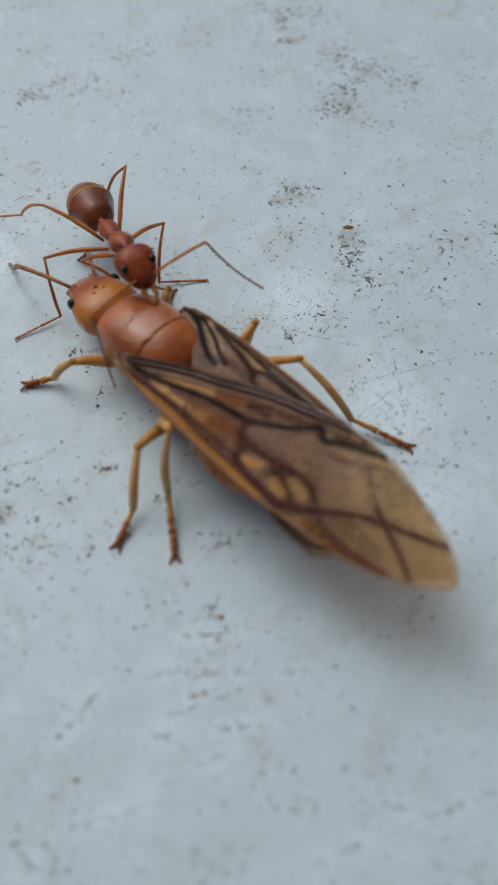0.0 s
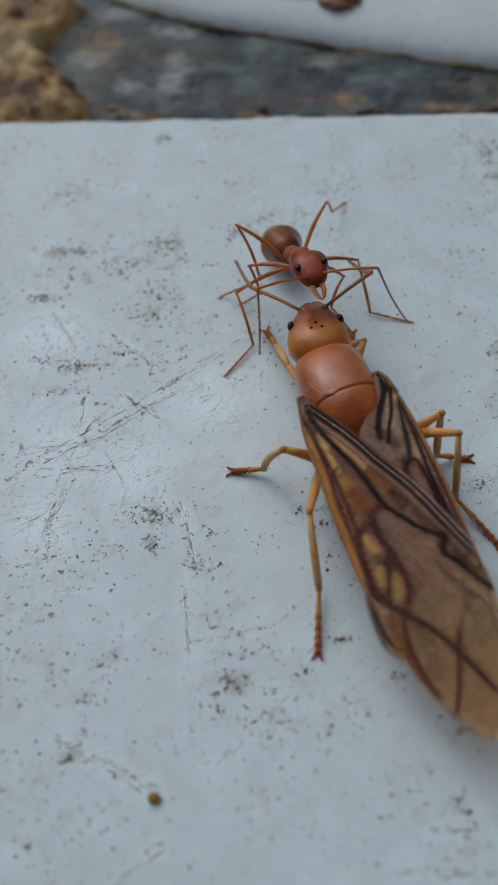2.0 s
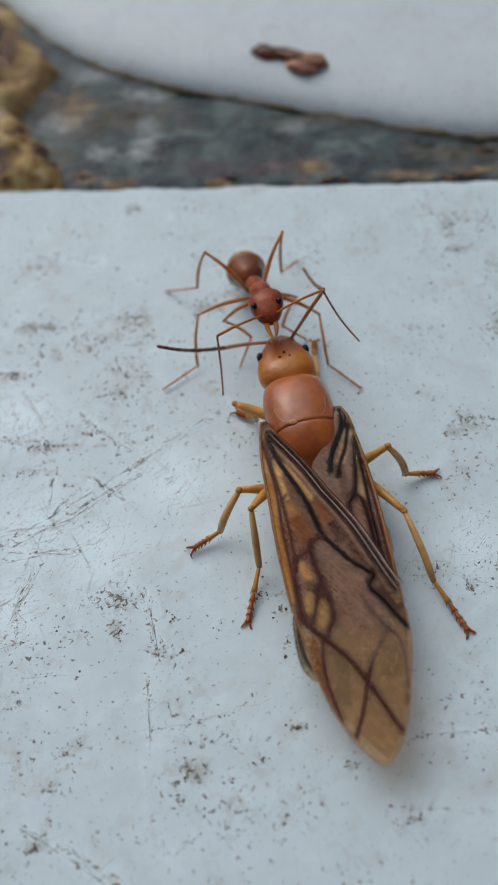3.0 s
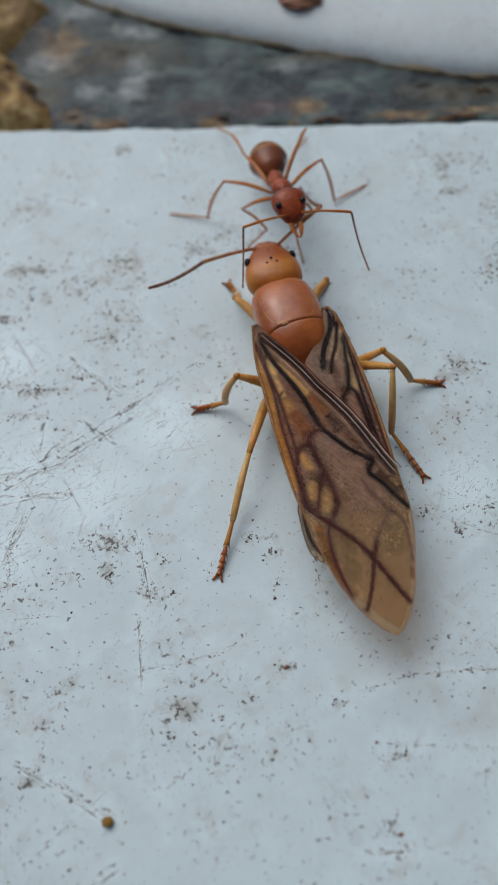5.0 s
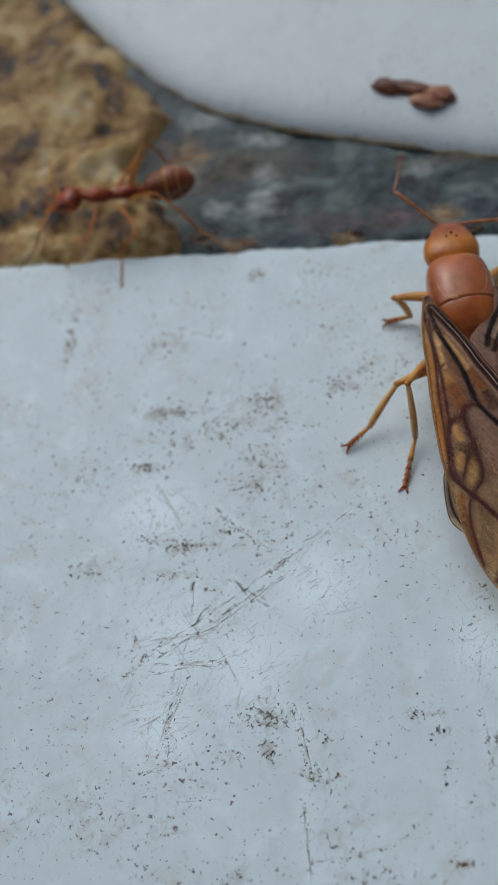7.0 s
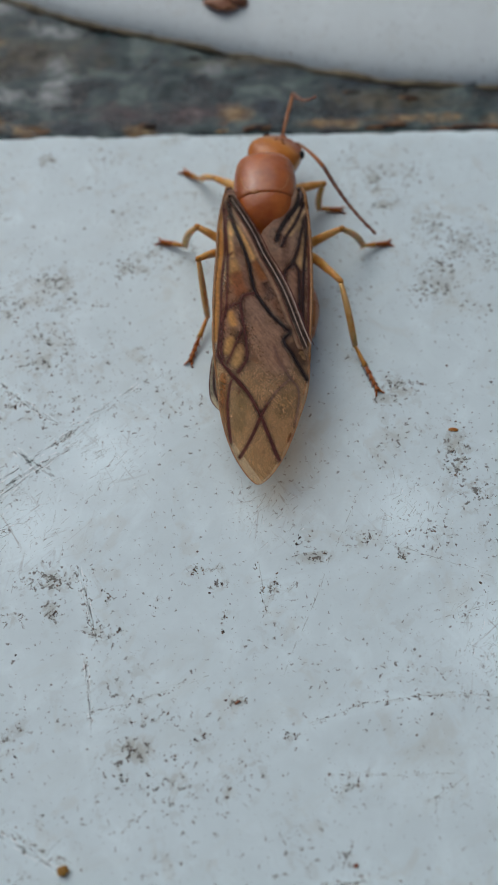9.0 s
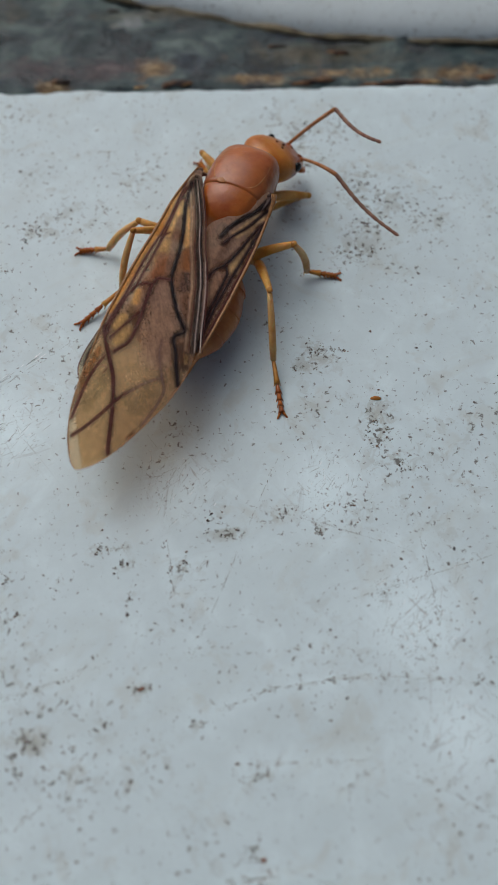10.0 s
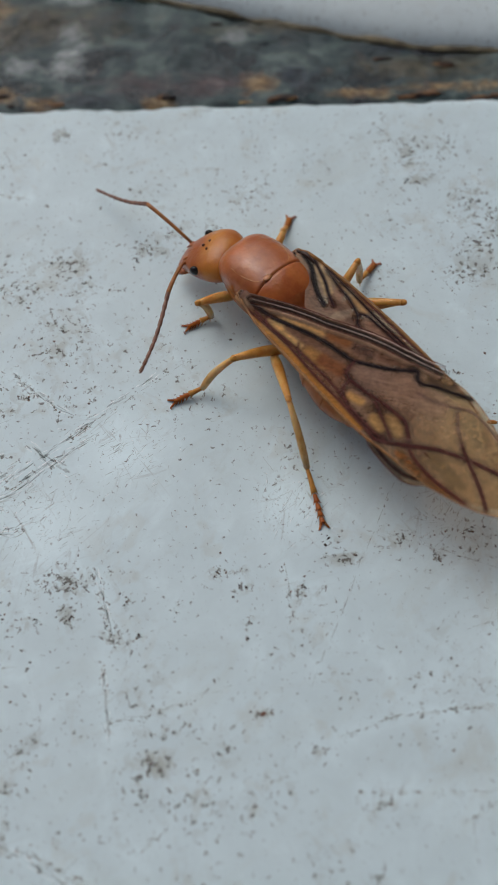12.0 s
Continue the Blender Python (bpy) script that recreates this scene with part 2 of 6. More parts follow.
def grout(name):
    """Wet grimy grout: blue-black patches and grey ones with painted wet sheen, olive slime, pale lime bloom,
    purple-brown and ochre deposits.
    """
    m, t, p = node_material(name)
    v = noise_vector(t, coords(t, stretch=(0.8, 1.1, 1)), 0.5, 0.8)
    a, b = noise_at(t, v, 0.34, 5, 0.62, 0.5), noise_at(t, v, 2.0, 6, 0.7)
    both = t.nodes.new("ShaderNodeMath")
    both.operation = "MULTIPLY_ADD"
    both.inputs[1].default_value = 0.32
    t.links.new(b, both.inputs[0])
    t.links.new(a, both.inputs[2])
    # The lightest blue-grey stops put wet sheen into the grout's colour.
    base = ramp(t, both.outputs[0], [(0.53, (0.005, 0.012, 0.016)), (0.60, (0.017, 0.032, 0.037)), (0.66, (0.036, 0.060, 0.061)), (0.72, (0.068, 0.098, 0.096)), (0.82, (0.16, 0.20, 0.185))]).outputs[0]
    stain, bloom = t.nodes.new("ShaderNodeAttribute"), t.nodes.new("ShaderNodeAttribute")
    stain.attribute_name, bloom.attribute_name = "stain", "bloom"
    one, two = t.nodes.new("ShaderNodeSeparateColor"), t.nodes.new("ShaderNodeSeparateColor")
    t.links.new(stain.outputs["Color"], one.inputs[0])
    t.links.new(bloom.outputs["Color"], two.inputs[0])
    broken = noise_at(t, coords(t, stretch=(0.7, 1, 1)), 1.1, 5, 0.7, 0.6)
    for amount, tone in ((two.outputs[1], [(0.35, (0.030, 0.028, 0.018)), (0.65, (0.125, 0.11, 0.068))]), (two.outputs[0], [(0.35, (0.16, 0.18, 0.175)), (0.65, (0.42, 0.45, 0.44))]), (one.outputs[0], [(0.32, (0.018, 0.010, 0.013)), (0.5, (0.06, 0.040, 0.042)), (0.66, (0.16, 0.12, 0.115))]), (one.outputs[2], [(0.35, (0.004, 0.008, 0.016)), (0.65, (0.030, 0.045, 0.065))]), (one.outputs[1], [(0.32, (0.06, 0.03, 0.012)), (0.5, (0.20, 0.125, 0.055)), (0.66, (0.42, 0.31, 0.16))])):
        base = blend(t, over(t, broken, 0.62, 0.42, amount, 0.3), base, ramp(t, b, tone).outputs[0])
    t.links.new(base, p.inputs["Base Color"])
    t.links.new(ramp(t, a, [(0.38, (0.2,)), (0.62, (0.55,))]).outputs[0], p.inputs["Roughness"])
    p.inputs["Specular IOR Level"].default_value = 0.4
    bumped(t, p, b, 0.22, 0.7)
    return m


def plain(name, col, rough=0.5, var=0.35, scale=6.0, sss=0.0, gloss=0.3):
    m, t, p = node_material(name)
    f = noise_at(t, coords(t), scale, 4)
    c = ramp(t, f, [(0.3, tuple(k * (1 - var) for k in col)), (0.7, tuple(min(1, k * (1 + var)) for k in col))])
    t.links.new(c.outputs[0], p.inputs["Base Color"])
    p.inputs["Roughness"].default_value = rough
    p.inputs["Specular IOR Level"].default_value = gloss
    if sss:
        p.inputs["Subsurface Weight"].default_value = sss
        p.inputs["Subsurface Radius"].default_value = (1, 0.5, 0.2)
        p.inputs["Subsurface Scale"].default_value = 0.3 * MM
    return m


TILE = glaze("tile_glaze", (0.63, 0.737, 0.76), 1.0)
FIXTURE = glaze("fixture_glaze", (0.63, 0.70, 0.705), 0.6)
JOINT = grout("wet_black_grout")
OCHRE = mineral("ochre_mortar", [(0.34, (0.02, 0.022, 0.022)), (0.40, (0.12, 0.06, 0.014)), (0.46, (0.25, 0.13, 0.022)), (0.53, (0.40, 0.255, 0.068)), (0.60, (0.52, 0.39, 0.165)), (0.70, (0.60, 0.51, 0.31))], 0.5, 0.26, 0.3, (1, 1, 1), 0.5)
RUST = mineral("rusty_crust", [(0.38, (0.02, 0.012, 0.010)), (0.48, (0.10, 0.045, 0.02)), (0.56, (0.24, 0.12, 0.04)), (0.64, (0.42, 0.29, 0.13))], 0.7, 0.7, 0.15)
# Paler cuticle for the knob, and for the highlight painted along the back furrows.
SEAM = chitin("seam_cuticle", (0.42, 0.155, 0.05), (0.55, 0.24, 0.085), rough=0.25, sss=0.2, coat=0.6)
SCUTUM = chitin("scutum_cuticle", (0.30, 0.080, 0.020), (0.46, 0.142, 0.034), rough=0.32, coat=0.75, sss=0.4)
AMBER = chitin("amber_cuticle", (0.30, 0.070, 0.013), (0.46, 0.138, 0.026), rough=0.26, sss=0.4, coat=0.6)
HEAD = chitin("head_cuticle", (0.40, 0.125, 0.015), (0.52, 0.20, 0.030), rough=0.34, sss=0.3, coat=0.5, front=(1.15, 1.75, (0.30, 0.075, 0.022)))
ABDOMEN = chitin("gaster_cuticle", (0.33, 0.105, 0.028), (0.48, 0.19, 0.055), rough=0.35, coat=0.4)
LEG = chitin("leg_cuticle", (0.54, 0.25, 0.048), (0.68, 0.40, 0.125), rough=0.3, sss=0.35, grain=5)
TIBIA = chitin("tibia_cuticle", (0.54, 0.30, 0.085), (0.68, 0.45, 0.18), rough=0.3, sss=0.35, grain=5)
TARSUS = chitin("tarsus_cuticle", (0.26, 0.055, 0.008), (0.44, 0.14, 0.022), rough=0.4, sss=0.15, grain=6)
KNEE = chitin("knee_cuticle", (0.40, 0.16, 0.025), (0.55, 0.28, 0.055), rough=0.3, sss=0.2, grain=6)
SCAPE = chitin("scape_cuticle", (0.27, 0.10, 0.035), (0.42, 0.18, 0.06), rough=0.4, sss=0.15, grain=6)
FEELER = chitin("feeler_cuticle", (0.16, 0.075, 0.05), (0.28, 0.15, 0.10), rough=0.5, sss=0.1, grain=6)
WORKER = chitin("worker_cuticle", (0.15, 0.022, 0.007), (0.34, 0.066, 0.014), rough=0.36, grain=5.0)
WORKER_LEG = chitin("worker_leg_cuticle", (0.36, 0.105, 0.014), (0.54, 0.215, 0.040), rough=0.35, sss=0.25, grain=5)
WORKER_GASTER = chitin("worker_gaster_cuticle", (0.13, 0.036, 0.012), (0.25, 0.075, 0.022), rough=0.26, sss=0.25)
MEMBRANE = wing_membrane("wing_membrane")
VEIN = plain("wing_vein", (0.095, 0.028, 0.024), 0.5, gloss=0.15)
# Pale fold tone, lightened further to paint the lilac sheen on the pleats.
PALE_FOLD_SHEEN = plain("pale_wing_fold_sheen", (0.54, 0.43, 0.37), 0.3, gloss=0.5)
FAINT_VEIN = plain("faint_wing_vein", (0.16, 0.11, 0.10), 0.4)
BLACK_VEIN = plain("black_wing_vein", (0.006, 0.004, 0.006), 0.45, gloss=0.12)
EDGE_VEIN = plain("wing_edge_vein", (0.27, 0.125, 0.04), 0.3)
EYE = plain("eye_black", (0.012, 0.010, 0.010), 0.12)
GRIME = plain("olive_grime", (0.15, 0.125, 0.075), 0.6, 0.6, 1.2)
OCELLUS = plain("ocellus_brown", (0.10, 0.028, 0.014), 0.15)
DARK = plain("dark_joint", (0.035, 0.015, 0.012), 0.4)


def speck_material():
    """Dry brown, black and olive crumbs, each its own shade."""
    m, t, p = node_material("speck")
    g = t.nodes.new("ShaderNodeNewGeometry")
    t.links.new(ramp(t, g.outputs["Random Per Island"], [(0.0, (0.018, 0.014, 0.012)), (0.4, (0.060, 0.040, 0.031)), (0.8, (0.125, 0.082, 0.060)), (1.0, (0.20, 0.15, 0.11))]).outputs[0], p.inputs["Base Color"])
    p.inputs["Roughness"].default_value = 0.8
    return m


SPECK = speck_material()
SMUDGE = stain_film("smudge", (0.19, 0.18, 0.16), 0.26, (0.83, 0.83, 0.81))
GOUGE = stain_film("gouge", (0.17, 0.175, 0.165), 0.26, (0.88, 0.89, 0.88))
# Near-white for chipped glaze and for scratch glints painted as flecks.
CHIP_GLINT = plain("chip_glint_glaze", (0.86, 0.88, 0.88), 0.3, 0.1)
GRAIN = chitin("amber_grain", (0.20, 0.10, 0.02), (0.42, 0.25, 0.05), rough=0.3)
FLAKE = chitin("orange_flake", (0.32, 0.11, 0.015), (0.45, 0.20, 0.04), rough=0.35)
RED_FLAKE = chitin("red_flake", (0.14, 0.04, 0.02), (0.30, 0.12, 0.06), rough=0.5)
PALE_HUSK = chitin("pale_husk", (0.20, 0.065, 0.03), (0.44, 0.23, 0.13), rough=0.5)
HUSK = chitin("husk", (0.035, 0.012, 0.010), (0.24, 0.085, 0.04), rough=0.5, grain=2.0)


# ---- setting: glazed tile, open joint with grout and mortar, glazed fixture beyond ----
def to_line(xy, line):
    """Distance of points to a polyline, and on which side of it they lie (positive to its left)."""
    best, side = np.full(len(xy), 1e9), np.zeros(len(xy))
    for a, b in zip(line, line[1:]):
        d = b - a
        k = np.clip(((xy - a) @ d) / max(d @ d, 1e-9), 0, 1)
        off = xy - a - k[:, None] * d
        r = np.hypot(off[:, 0], off[:, 1])
        cross = d[0] * off[:, 1] - d[1] * off[:, 0]
        near = r < best
        best[near], side[near] = r[near], np.sign(cross[near])
    return best, side


def tile_z(x, y):
    return noise.noise(Vector((x * 0.05, y * 0.05, 0))) * 0.04 if abs(x) < 60 else 0.0


def height_sheet(xs, ys, height, floor_z):
    """A closed slab whose top follows height(x, y)."""
    bm = bmesh.new()
    top = [[bm.verts.new((x, y, height(x, y))) for x in xs] for y in ys]
    for a, b in zip(top, top[1:]):
        for i in range(len(xs) - 1):
            bm.faces.new((a[i], a[i + 1], b[i + 1], b[i]))
    rim = top[0] + [r[-1] for r in top[1:]] + top[-1][-2::-1] + [r[0] for r in top[-2:0:-1]]
    low = [bm.verts.new((v.co.x, v.co.y, floor_z)) for v in rim]
    n = len(rim)
    for i in range(n):
        bm.faces.new((rim[i], rim[(i + 1) % n], low[(i + 1) % n], low[i]))
    bm.faces.new(low)
    return bm


def edge_chip(x):
    """How far the worn tile edge stands back, in millimetres."""
    n = noise.noise(Vector((x * 0.35, 3.1, 0))) * 0.22 + noise.noise(Vector((x * 1.6, 9.7, 0))) * 0.12
    return n


# soiled spots: x, y, half width, half depth, strength
SPOTS_LEFT = [
    (-15.2, 11.8, 1.55, 1.05, 0.5), (-14.4, 7.6, 1.77, 0.39, 0.9), (-15.0, 6.2, 1.17, 0.56, 0.6), (-9.5, 8.1, 1.03, 0.84, 0.8), (-11.6, 6.6, 1.16, 0.74, 0.7), (-8.4, 6.8, 1.15, 0.74, 0.5), (-9.3, 4.8, 1.41, 1.06, 0.6), (-9.7, 3.4, 1.67, 0.69, 0.6), (-14.1, 5.0, 0.23, 1.44, 0.7), (-13.2, 5.8, 0.43, 0.55, 0.5),
    (-15.3, 4.4, 0.86, 0.36, 0.9), (-10.6, 16.1, 0.48, 0.46, 0.8), (-13.4, 14.1, 0.95, 0.88, 0.3), (-5.7, 8.9, 1.17, 0.58, 0.7), (-20.6, 12.2, 0.27, 1.53, 0.9), (-17.1, -0.8, 1.0, 0.64, 0.6), (-12.4, 0.4, 1.54, 0.23, 0.8), (-13.1, -1.1, 1.66, 0.28, 0.6), (-18.0, 4.1, 1.81, 1.29, 0.4)]
SPOTS_NEAR = [
    (-14.0, 0.6, 1.09, 0.39, 0.7), (-13.1, 0.2, 0.68, 0.32, 1.0), (-10.8, 1.1, 0.27, 0.26, 0.9), (-9.0, 0.8, 0.81, 0.96, 0.5), (-8.5, -7.4, 1.09, 0.58, 0.9), (-8.2, -8.7, 0.43, 0.51, 0.9), (-10.0, -9.0, 0.72, 0.38, 0.6), (-6.2, -9.7, 0.58, 0.29, 0.9), (-6.0, -8.1, 0.43, 0.51, 0.5), (-1.7, -7.0, 0.8, 0.26, 0.8),
    (-0.9, -9.2, 0.18, 0.73, 0.6), (-3.8, -8.5, 0.35, 0.38, 0.4), (-1.0, -7.7, 0.45, 0.23, 0.6), (1.1, -7.9, 0.27, 0.41, 1.0), (2.9, -6.5, 0.68, 0.24, 0.9), (2.5, -5.8, 0.41, 0.29, 0.6), (5.0, -5.8, 0.92, 0.48, 0.6), (6.8, -6.4, 0.41, 0.28, 0.8), (8.0, -5.6, 1.14, 0.96, 0.5)]
SPOTS_FRONT = [
    (-4.5, -14.4, 0.87, 0.47, 0.9), (-2.9, -15.7, 1.26, 1.2, 0.45), (-3.9, -13.2, 1.32, 0.31, 0.5), (-0.3, -12.6, 0.39, 0.18, 0.9), (-9.0, -13.7, 0.89, 0.66, 0.4), (-9.6, -14.1, 0.4, 0.44, 0.6), (-9.8, -15.4, 0.35, 0.38, 0.8), (-9.8, -16.7, 0.38, 0.37, 0.6), (-10.2, -17.4, 0.42, 0.24, 1.0), (-1.9, -14.0, 0.65, 0.64, 0.4),
    (-0.6, -15.7, 0.42, 1.0, 0.3), (-8.0, -17.0, 0.25, 0.2, 0.6), (-5.1, -15.3, 0.38, 0.58, 0.6), (1.8, -13.9, 0.29, 0.2, 0.8), (4.0, -15.7, 0.82, 0.57, 0.5), (-0.8, -16.1, 0.37, 0.38, 0.5), (3.6, -18.2, 0.5, 0.2, 0.7), (-11.2, -20.4, 0.5, 0.3, 0.6)]
SPOTS_RIGHT = [
    (7.0, 14.3, 0.7, 1.06, 0.7), (7.3, 12.7, 0.6, 0.28, 0.9), (9.7, 11.6, 1.08, 1.01, 0.6), (9.4, 7.3, 1.04, 0.78, 0.8), (9.9, 8.8, 1.1, 1.3, 0.6), (-1.0, 11.9, 1.24, 1.36, 0.45), (2.4, 13.9, 0.84, 0.88, 0.4), (5.6, 15.4, 0.56, 0.55, 0.4), (10.5, 10.2, 1.9, 1.5, 0.6), (8.6, 14.6, 1.19, 1.0, 0.5),
    (7.2, 1.8, 0.91, 0.5, 0.9), (9.5, -1.7, 0.7, 1.4, 0.8), (9.9, -3.6, 1.3, 0.93, 0.6), (-4.0, 9.6, 2.0, 1.3, 0.45), (5.1, 6.8, 1.1, 1.2, 0.35), (6.4, 1.2, 0.6, 0.3, 0.8), (12.8, 9.0, 1.2, 1.2, 0.5)]
# dirty lines: x, y to x, y, strength
LINES_LEFT = [
    (-13.7, 12.4, -12.0, 12.1, 0.8), (-11.5, 2.2, -10.2, 1.1, 1.0), (-8.7, -1.0, -7.9, -0.3, 1.0), (-7.4, -6.8, -6.3, -9.8, 0.6), (-6.7, -10.6, -6.2, -13.3, 0.7), (-12.0, -11.0, -10.4, -10.8, 0.5), (-9.2, -17.2, -7.0, -18.5, 0.6), (-6.2, -12.9, -5.3, -12.7, 0.5), (-13.6, -5.1, -7.9, -1.0, 0.45), (-12.6, -7.8, -12.0, -5.9, 0.5),
    (-12.6, -5.3, -10.3, -5.2, 0.5), (-7.9, -0.3, -3.6, 2.8, 0.35), (-13.9, -1.2, -11.9, -0.2, 0.4), (-15.0, -6.0, -13.3, -4.3, 0.9), (-14.2, 4.5, -16.0, 4.6, 1.0), (-12.8, -7.1, -12.5, -9.4, 0.7), (-13.5, -9.9, -12.1, -9.4, 0.8), (-6.9, -7.1, -6.4, -9.7, 0.6), (-6.1, -13.1, -1.8, -11.6, 0.3)]
LINES_RIGHT = [
    (0.5, -6.7, 0.8, -9.0, 0.6), (1.7, -8.1, 2.3, -7.5, 0.5), (2.4, -13.5, 4.6, -12.7, 0.5), (4.6, -12.7, 8.4, -12.3, 0.6), (8.4, -12.3, 13.0, -12.8, 0.6), (3.4, -15.4, 7.7, -15.4, 0.5), (5.2, -3.1, 1.6, -11.2, 0.2), (-3.8, -16.5, -5.0, -17.6, 0.5), (6.8, -16.5, 8.1, -15.7, 0.5), (7.2, -16.1, 7.2, -17.0, 0.4),
    (4.6, -5.4, 9.9, -7.2, 0.3), (7.7, -9.4, 12.8, -7.9, 0.4), (10.0, -8.1, 9.0, -9.4, 0.5), (10.8, -6.7, 11.2, -10.5, 0.4), (9.6, -15.9, 12.3, -17.4, 0.7)]
LINES_FRONT = [
    (2.7, -19.3, 4.1, -19.2, 0.9), (2.6, -20.5, 3.4, -20.5, 0.8), (4.0, -20.7, 4.6, -20.6, 0.9), (2.9, -21.4, 3.7, -21.1, 0.8), (1.6, -20.6, 2.3, -20.5, 0.6), (-1.3, -22.7, -0.9, -22.1, 0.9), (-0.6, -21.8, -0.2, -21.2, 0.8), (1.9, -22.5, 2.7, -22.9, 0.9), (5.9, -20.5, 7.2, -20.6, 0.4), (1.7, -24.3, 4.5, -23.1, 0.4),
    (6.9, -26.5, 12.7, -24.4, 0.6), (-0.7, -25.4, 1.7, -24.8, 0.4), (-9.7, -20.2, -7.5, -18.0, 0.4), (-9.3, -25.2, -8.5, -23.7, 0.6), (3.8, -22.4, 5.0, -22.3, 0.8), (-11.0, -16.7, -6.7, -18.4, 0.5), (4.7, -18.9, 6.3, -19.4, 0.4), (-7.1, -20.5, -6.6, -20.2, 0.7)]
# gouges scraped into the glaze: line, half width
GOUGES = [
    ([(-13.7, -4.7), (-11.9, -3.4), (-10.0, -1.9), (-7.9, -0.4)], 0.05), ([(-8.9, -1.0), (-7.8, -0.2)], 0.07), ([(-13.6, -5.1), (-12.2, -4.1), (-10.8, -3.4), (-8.6, -1.6)], 0.035), ([(-13.6, -5.3), (-12.0, -5.2), (-10.3, -5.0)], 0.03), ([(-13.5, -5.7), (-11.9, -5.3), (-10.8, -5.3)], 0.03),
    ([(-10.5, -1.2), (-9.6, -2.0), (-8.6, -2.6)], 0.09), ([(-10.5, -2.8), (-8.0, -1.1)], 0.05), ([(-12.8, -8.0), (-12.6, -7.1), (-12.3, -6.3)], 0.11), ([(-12.1, -3.2), (-12.2, -1.2)], 0.06), ([(-11.5, 2.2), (-10.9, 1.7), (-10.1, 1.1)], 0.07), ([(-10.1, 1.1), (-9.3, 0.5), (-8.6, 0.1)], 0.04),
    ([(-7.2, -6.8), (-6.8, -8.1), (-6.3, -9.7)], 0.03), ([(-6.6, -11.0), (-6.2, -13.5)], 0.025), ([(-8.0, 0.0), (-6.2, 1.2), (-5.1, 2.1)], 0.025), ([(-11.9, -3.4), (-11.6, -2.8), (-11.0, -2.4)], 0.08),
    ([(-10.9, -16.8), (-9.1, -17.6), (-6.9, -18.8)], 0.03), ([(-6.3, -20.3), (-7.9, -21.4)], 0.05), ([(-7.6, -21.4), (-9.3, -22.5)], 0.04), ([(2.9, -19.3), (4.3, -19.1)], 0.035), ([(2.7, -20.8), (4.9, -20.4)], 0.03), ([(2.4, -21.9), (3.8, -21.4)], 0.04), ([(3.7, -21.5), (5.1, -21.0)], 0.03)]
# scuffed areas, which also get a painted pale sheen: x, y, spread
SCUFF_SHEENS = [(-12.6, -4.2, 2.4), (-13.0, -8.0, 1.8), (-9.5, -5.0, 2.2), (10.4, -10.3, 2.1), (11.5, -14.5, 1.8), (-6.5, -1.5, 2.0), (-14.5, 2.0, 2.0), (7.0, -4.5, 1.6), (0.8, -4.0, 1.6)]


def wear(x, y):
    """How soiled the glaze is, and how scuffed and pale with painted sheen, at places given as arrays."""
    soil, scuff_sheen = np.zeros(len(x)), np.zeros(len(x))
    for x0, y0, a, b, k in SPOTS_LEFT + SPOTS_NEAR + SPOTS_FRONT + SPOTS_RIGHT:
        soil = np.maximum(soil, k * np.exp(-(((x - x0) / (a * 1.1)) ** 2 + ((y - y0) / (b * 1.1)) ** 2) * 0.8))
    xy = np.column_stack([x, y])
    for x0, y0, x1, y1, k in LINES_LEFT + LINES_RIGHT + LINES_FRONT:
        d, _ = to_line(xy, np.array([(x0, y0), (x1, y1)]))
        soil = np.maximum(soil, 0.85 * k * np.exp(-(d / 0.15) ** 2))
        scuff_sheen = np.maximum(scuff_sheen, 0.5 * k * np.exp(-(d / 0.4) ** 2))
    for x0, y0, r in SCUFF_SHEENS:
        scuff_sheen = np.maximum(scuff_sheen, np.exp(-(((x - x0) ** 2 + (y - y0) ** 2) / (r * r))))
    return soil, scuff_sheen


def build_tile():
    xs = sorted({*np.round(np.arange(-24, 20.01, 0.2), 2), *np.arange(-150, 151, 10.0), -36.0, -32.0, -28.0, 24.0, 28.0, 34.0})
    ys = [-280, -200, -140, -90, -60, -40, -34, -30, *np.round(np.arange(-27, 16.7, 0.2), 2), 16.8, 17.0, 17.3, 17.6, 17.8, 17.93, 18.0]

    def height(x, y):
        z = tile_z(x, y)
        if y > 17.3:
            k = (y - 17.3) / 0.7
            z -= 0.35 * k * k
        return z

    bm = height_sheet(xs, ys, height, -7.0)
    for v in bm.verts:
        if v.co.y > 16.9 and abs(v.co.x) < 60:
            v.co.y += edge_chip(v.co.x) * (v.co.y - 16.9) / 1.1
    floor = part("floor", bm, TILE)
    n = len(floor.data.vertices)
    place = np.zeros(3 * n)
    floor.data.vertices.foreach_get("co", place)
    place = place.reshape(-1, 3) / MM
    for name, values in zip(("soil", "scuff_sheen"), wear(place[:, 0], place[:, 1])):
        floor.data.attributes.new(name, "FLOAT", "POINT").data.foreach_set("value", values.astype(np.float32))
    return tagged(floor, "worn white glazed tile with brown specks and scratches", "tile", kind="structure")


def outline(s):
    """Foot line of the fixture's rounded corner, running from far right to far behind."""
    pts = [(150, 21.0), (60, 21.2), (30, 21.5), (15, 21.8), (8, 22.5), (2.4, 23.9), (-4, 25.9), (-10, 27.8), (-16, 30.9), (-22, 36.7), (-27.6, 44.2), (-33, 55), (-38, 72), (-42, 110), (-44, 230)]
    return smooth_profile(pts, s)


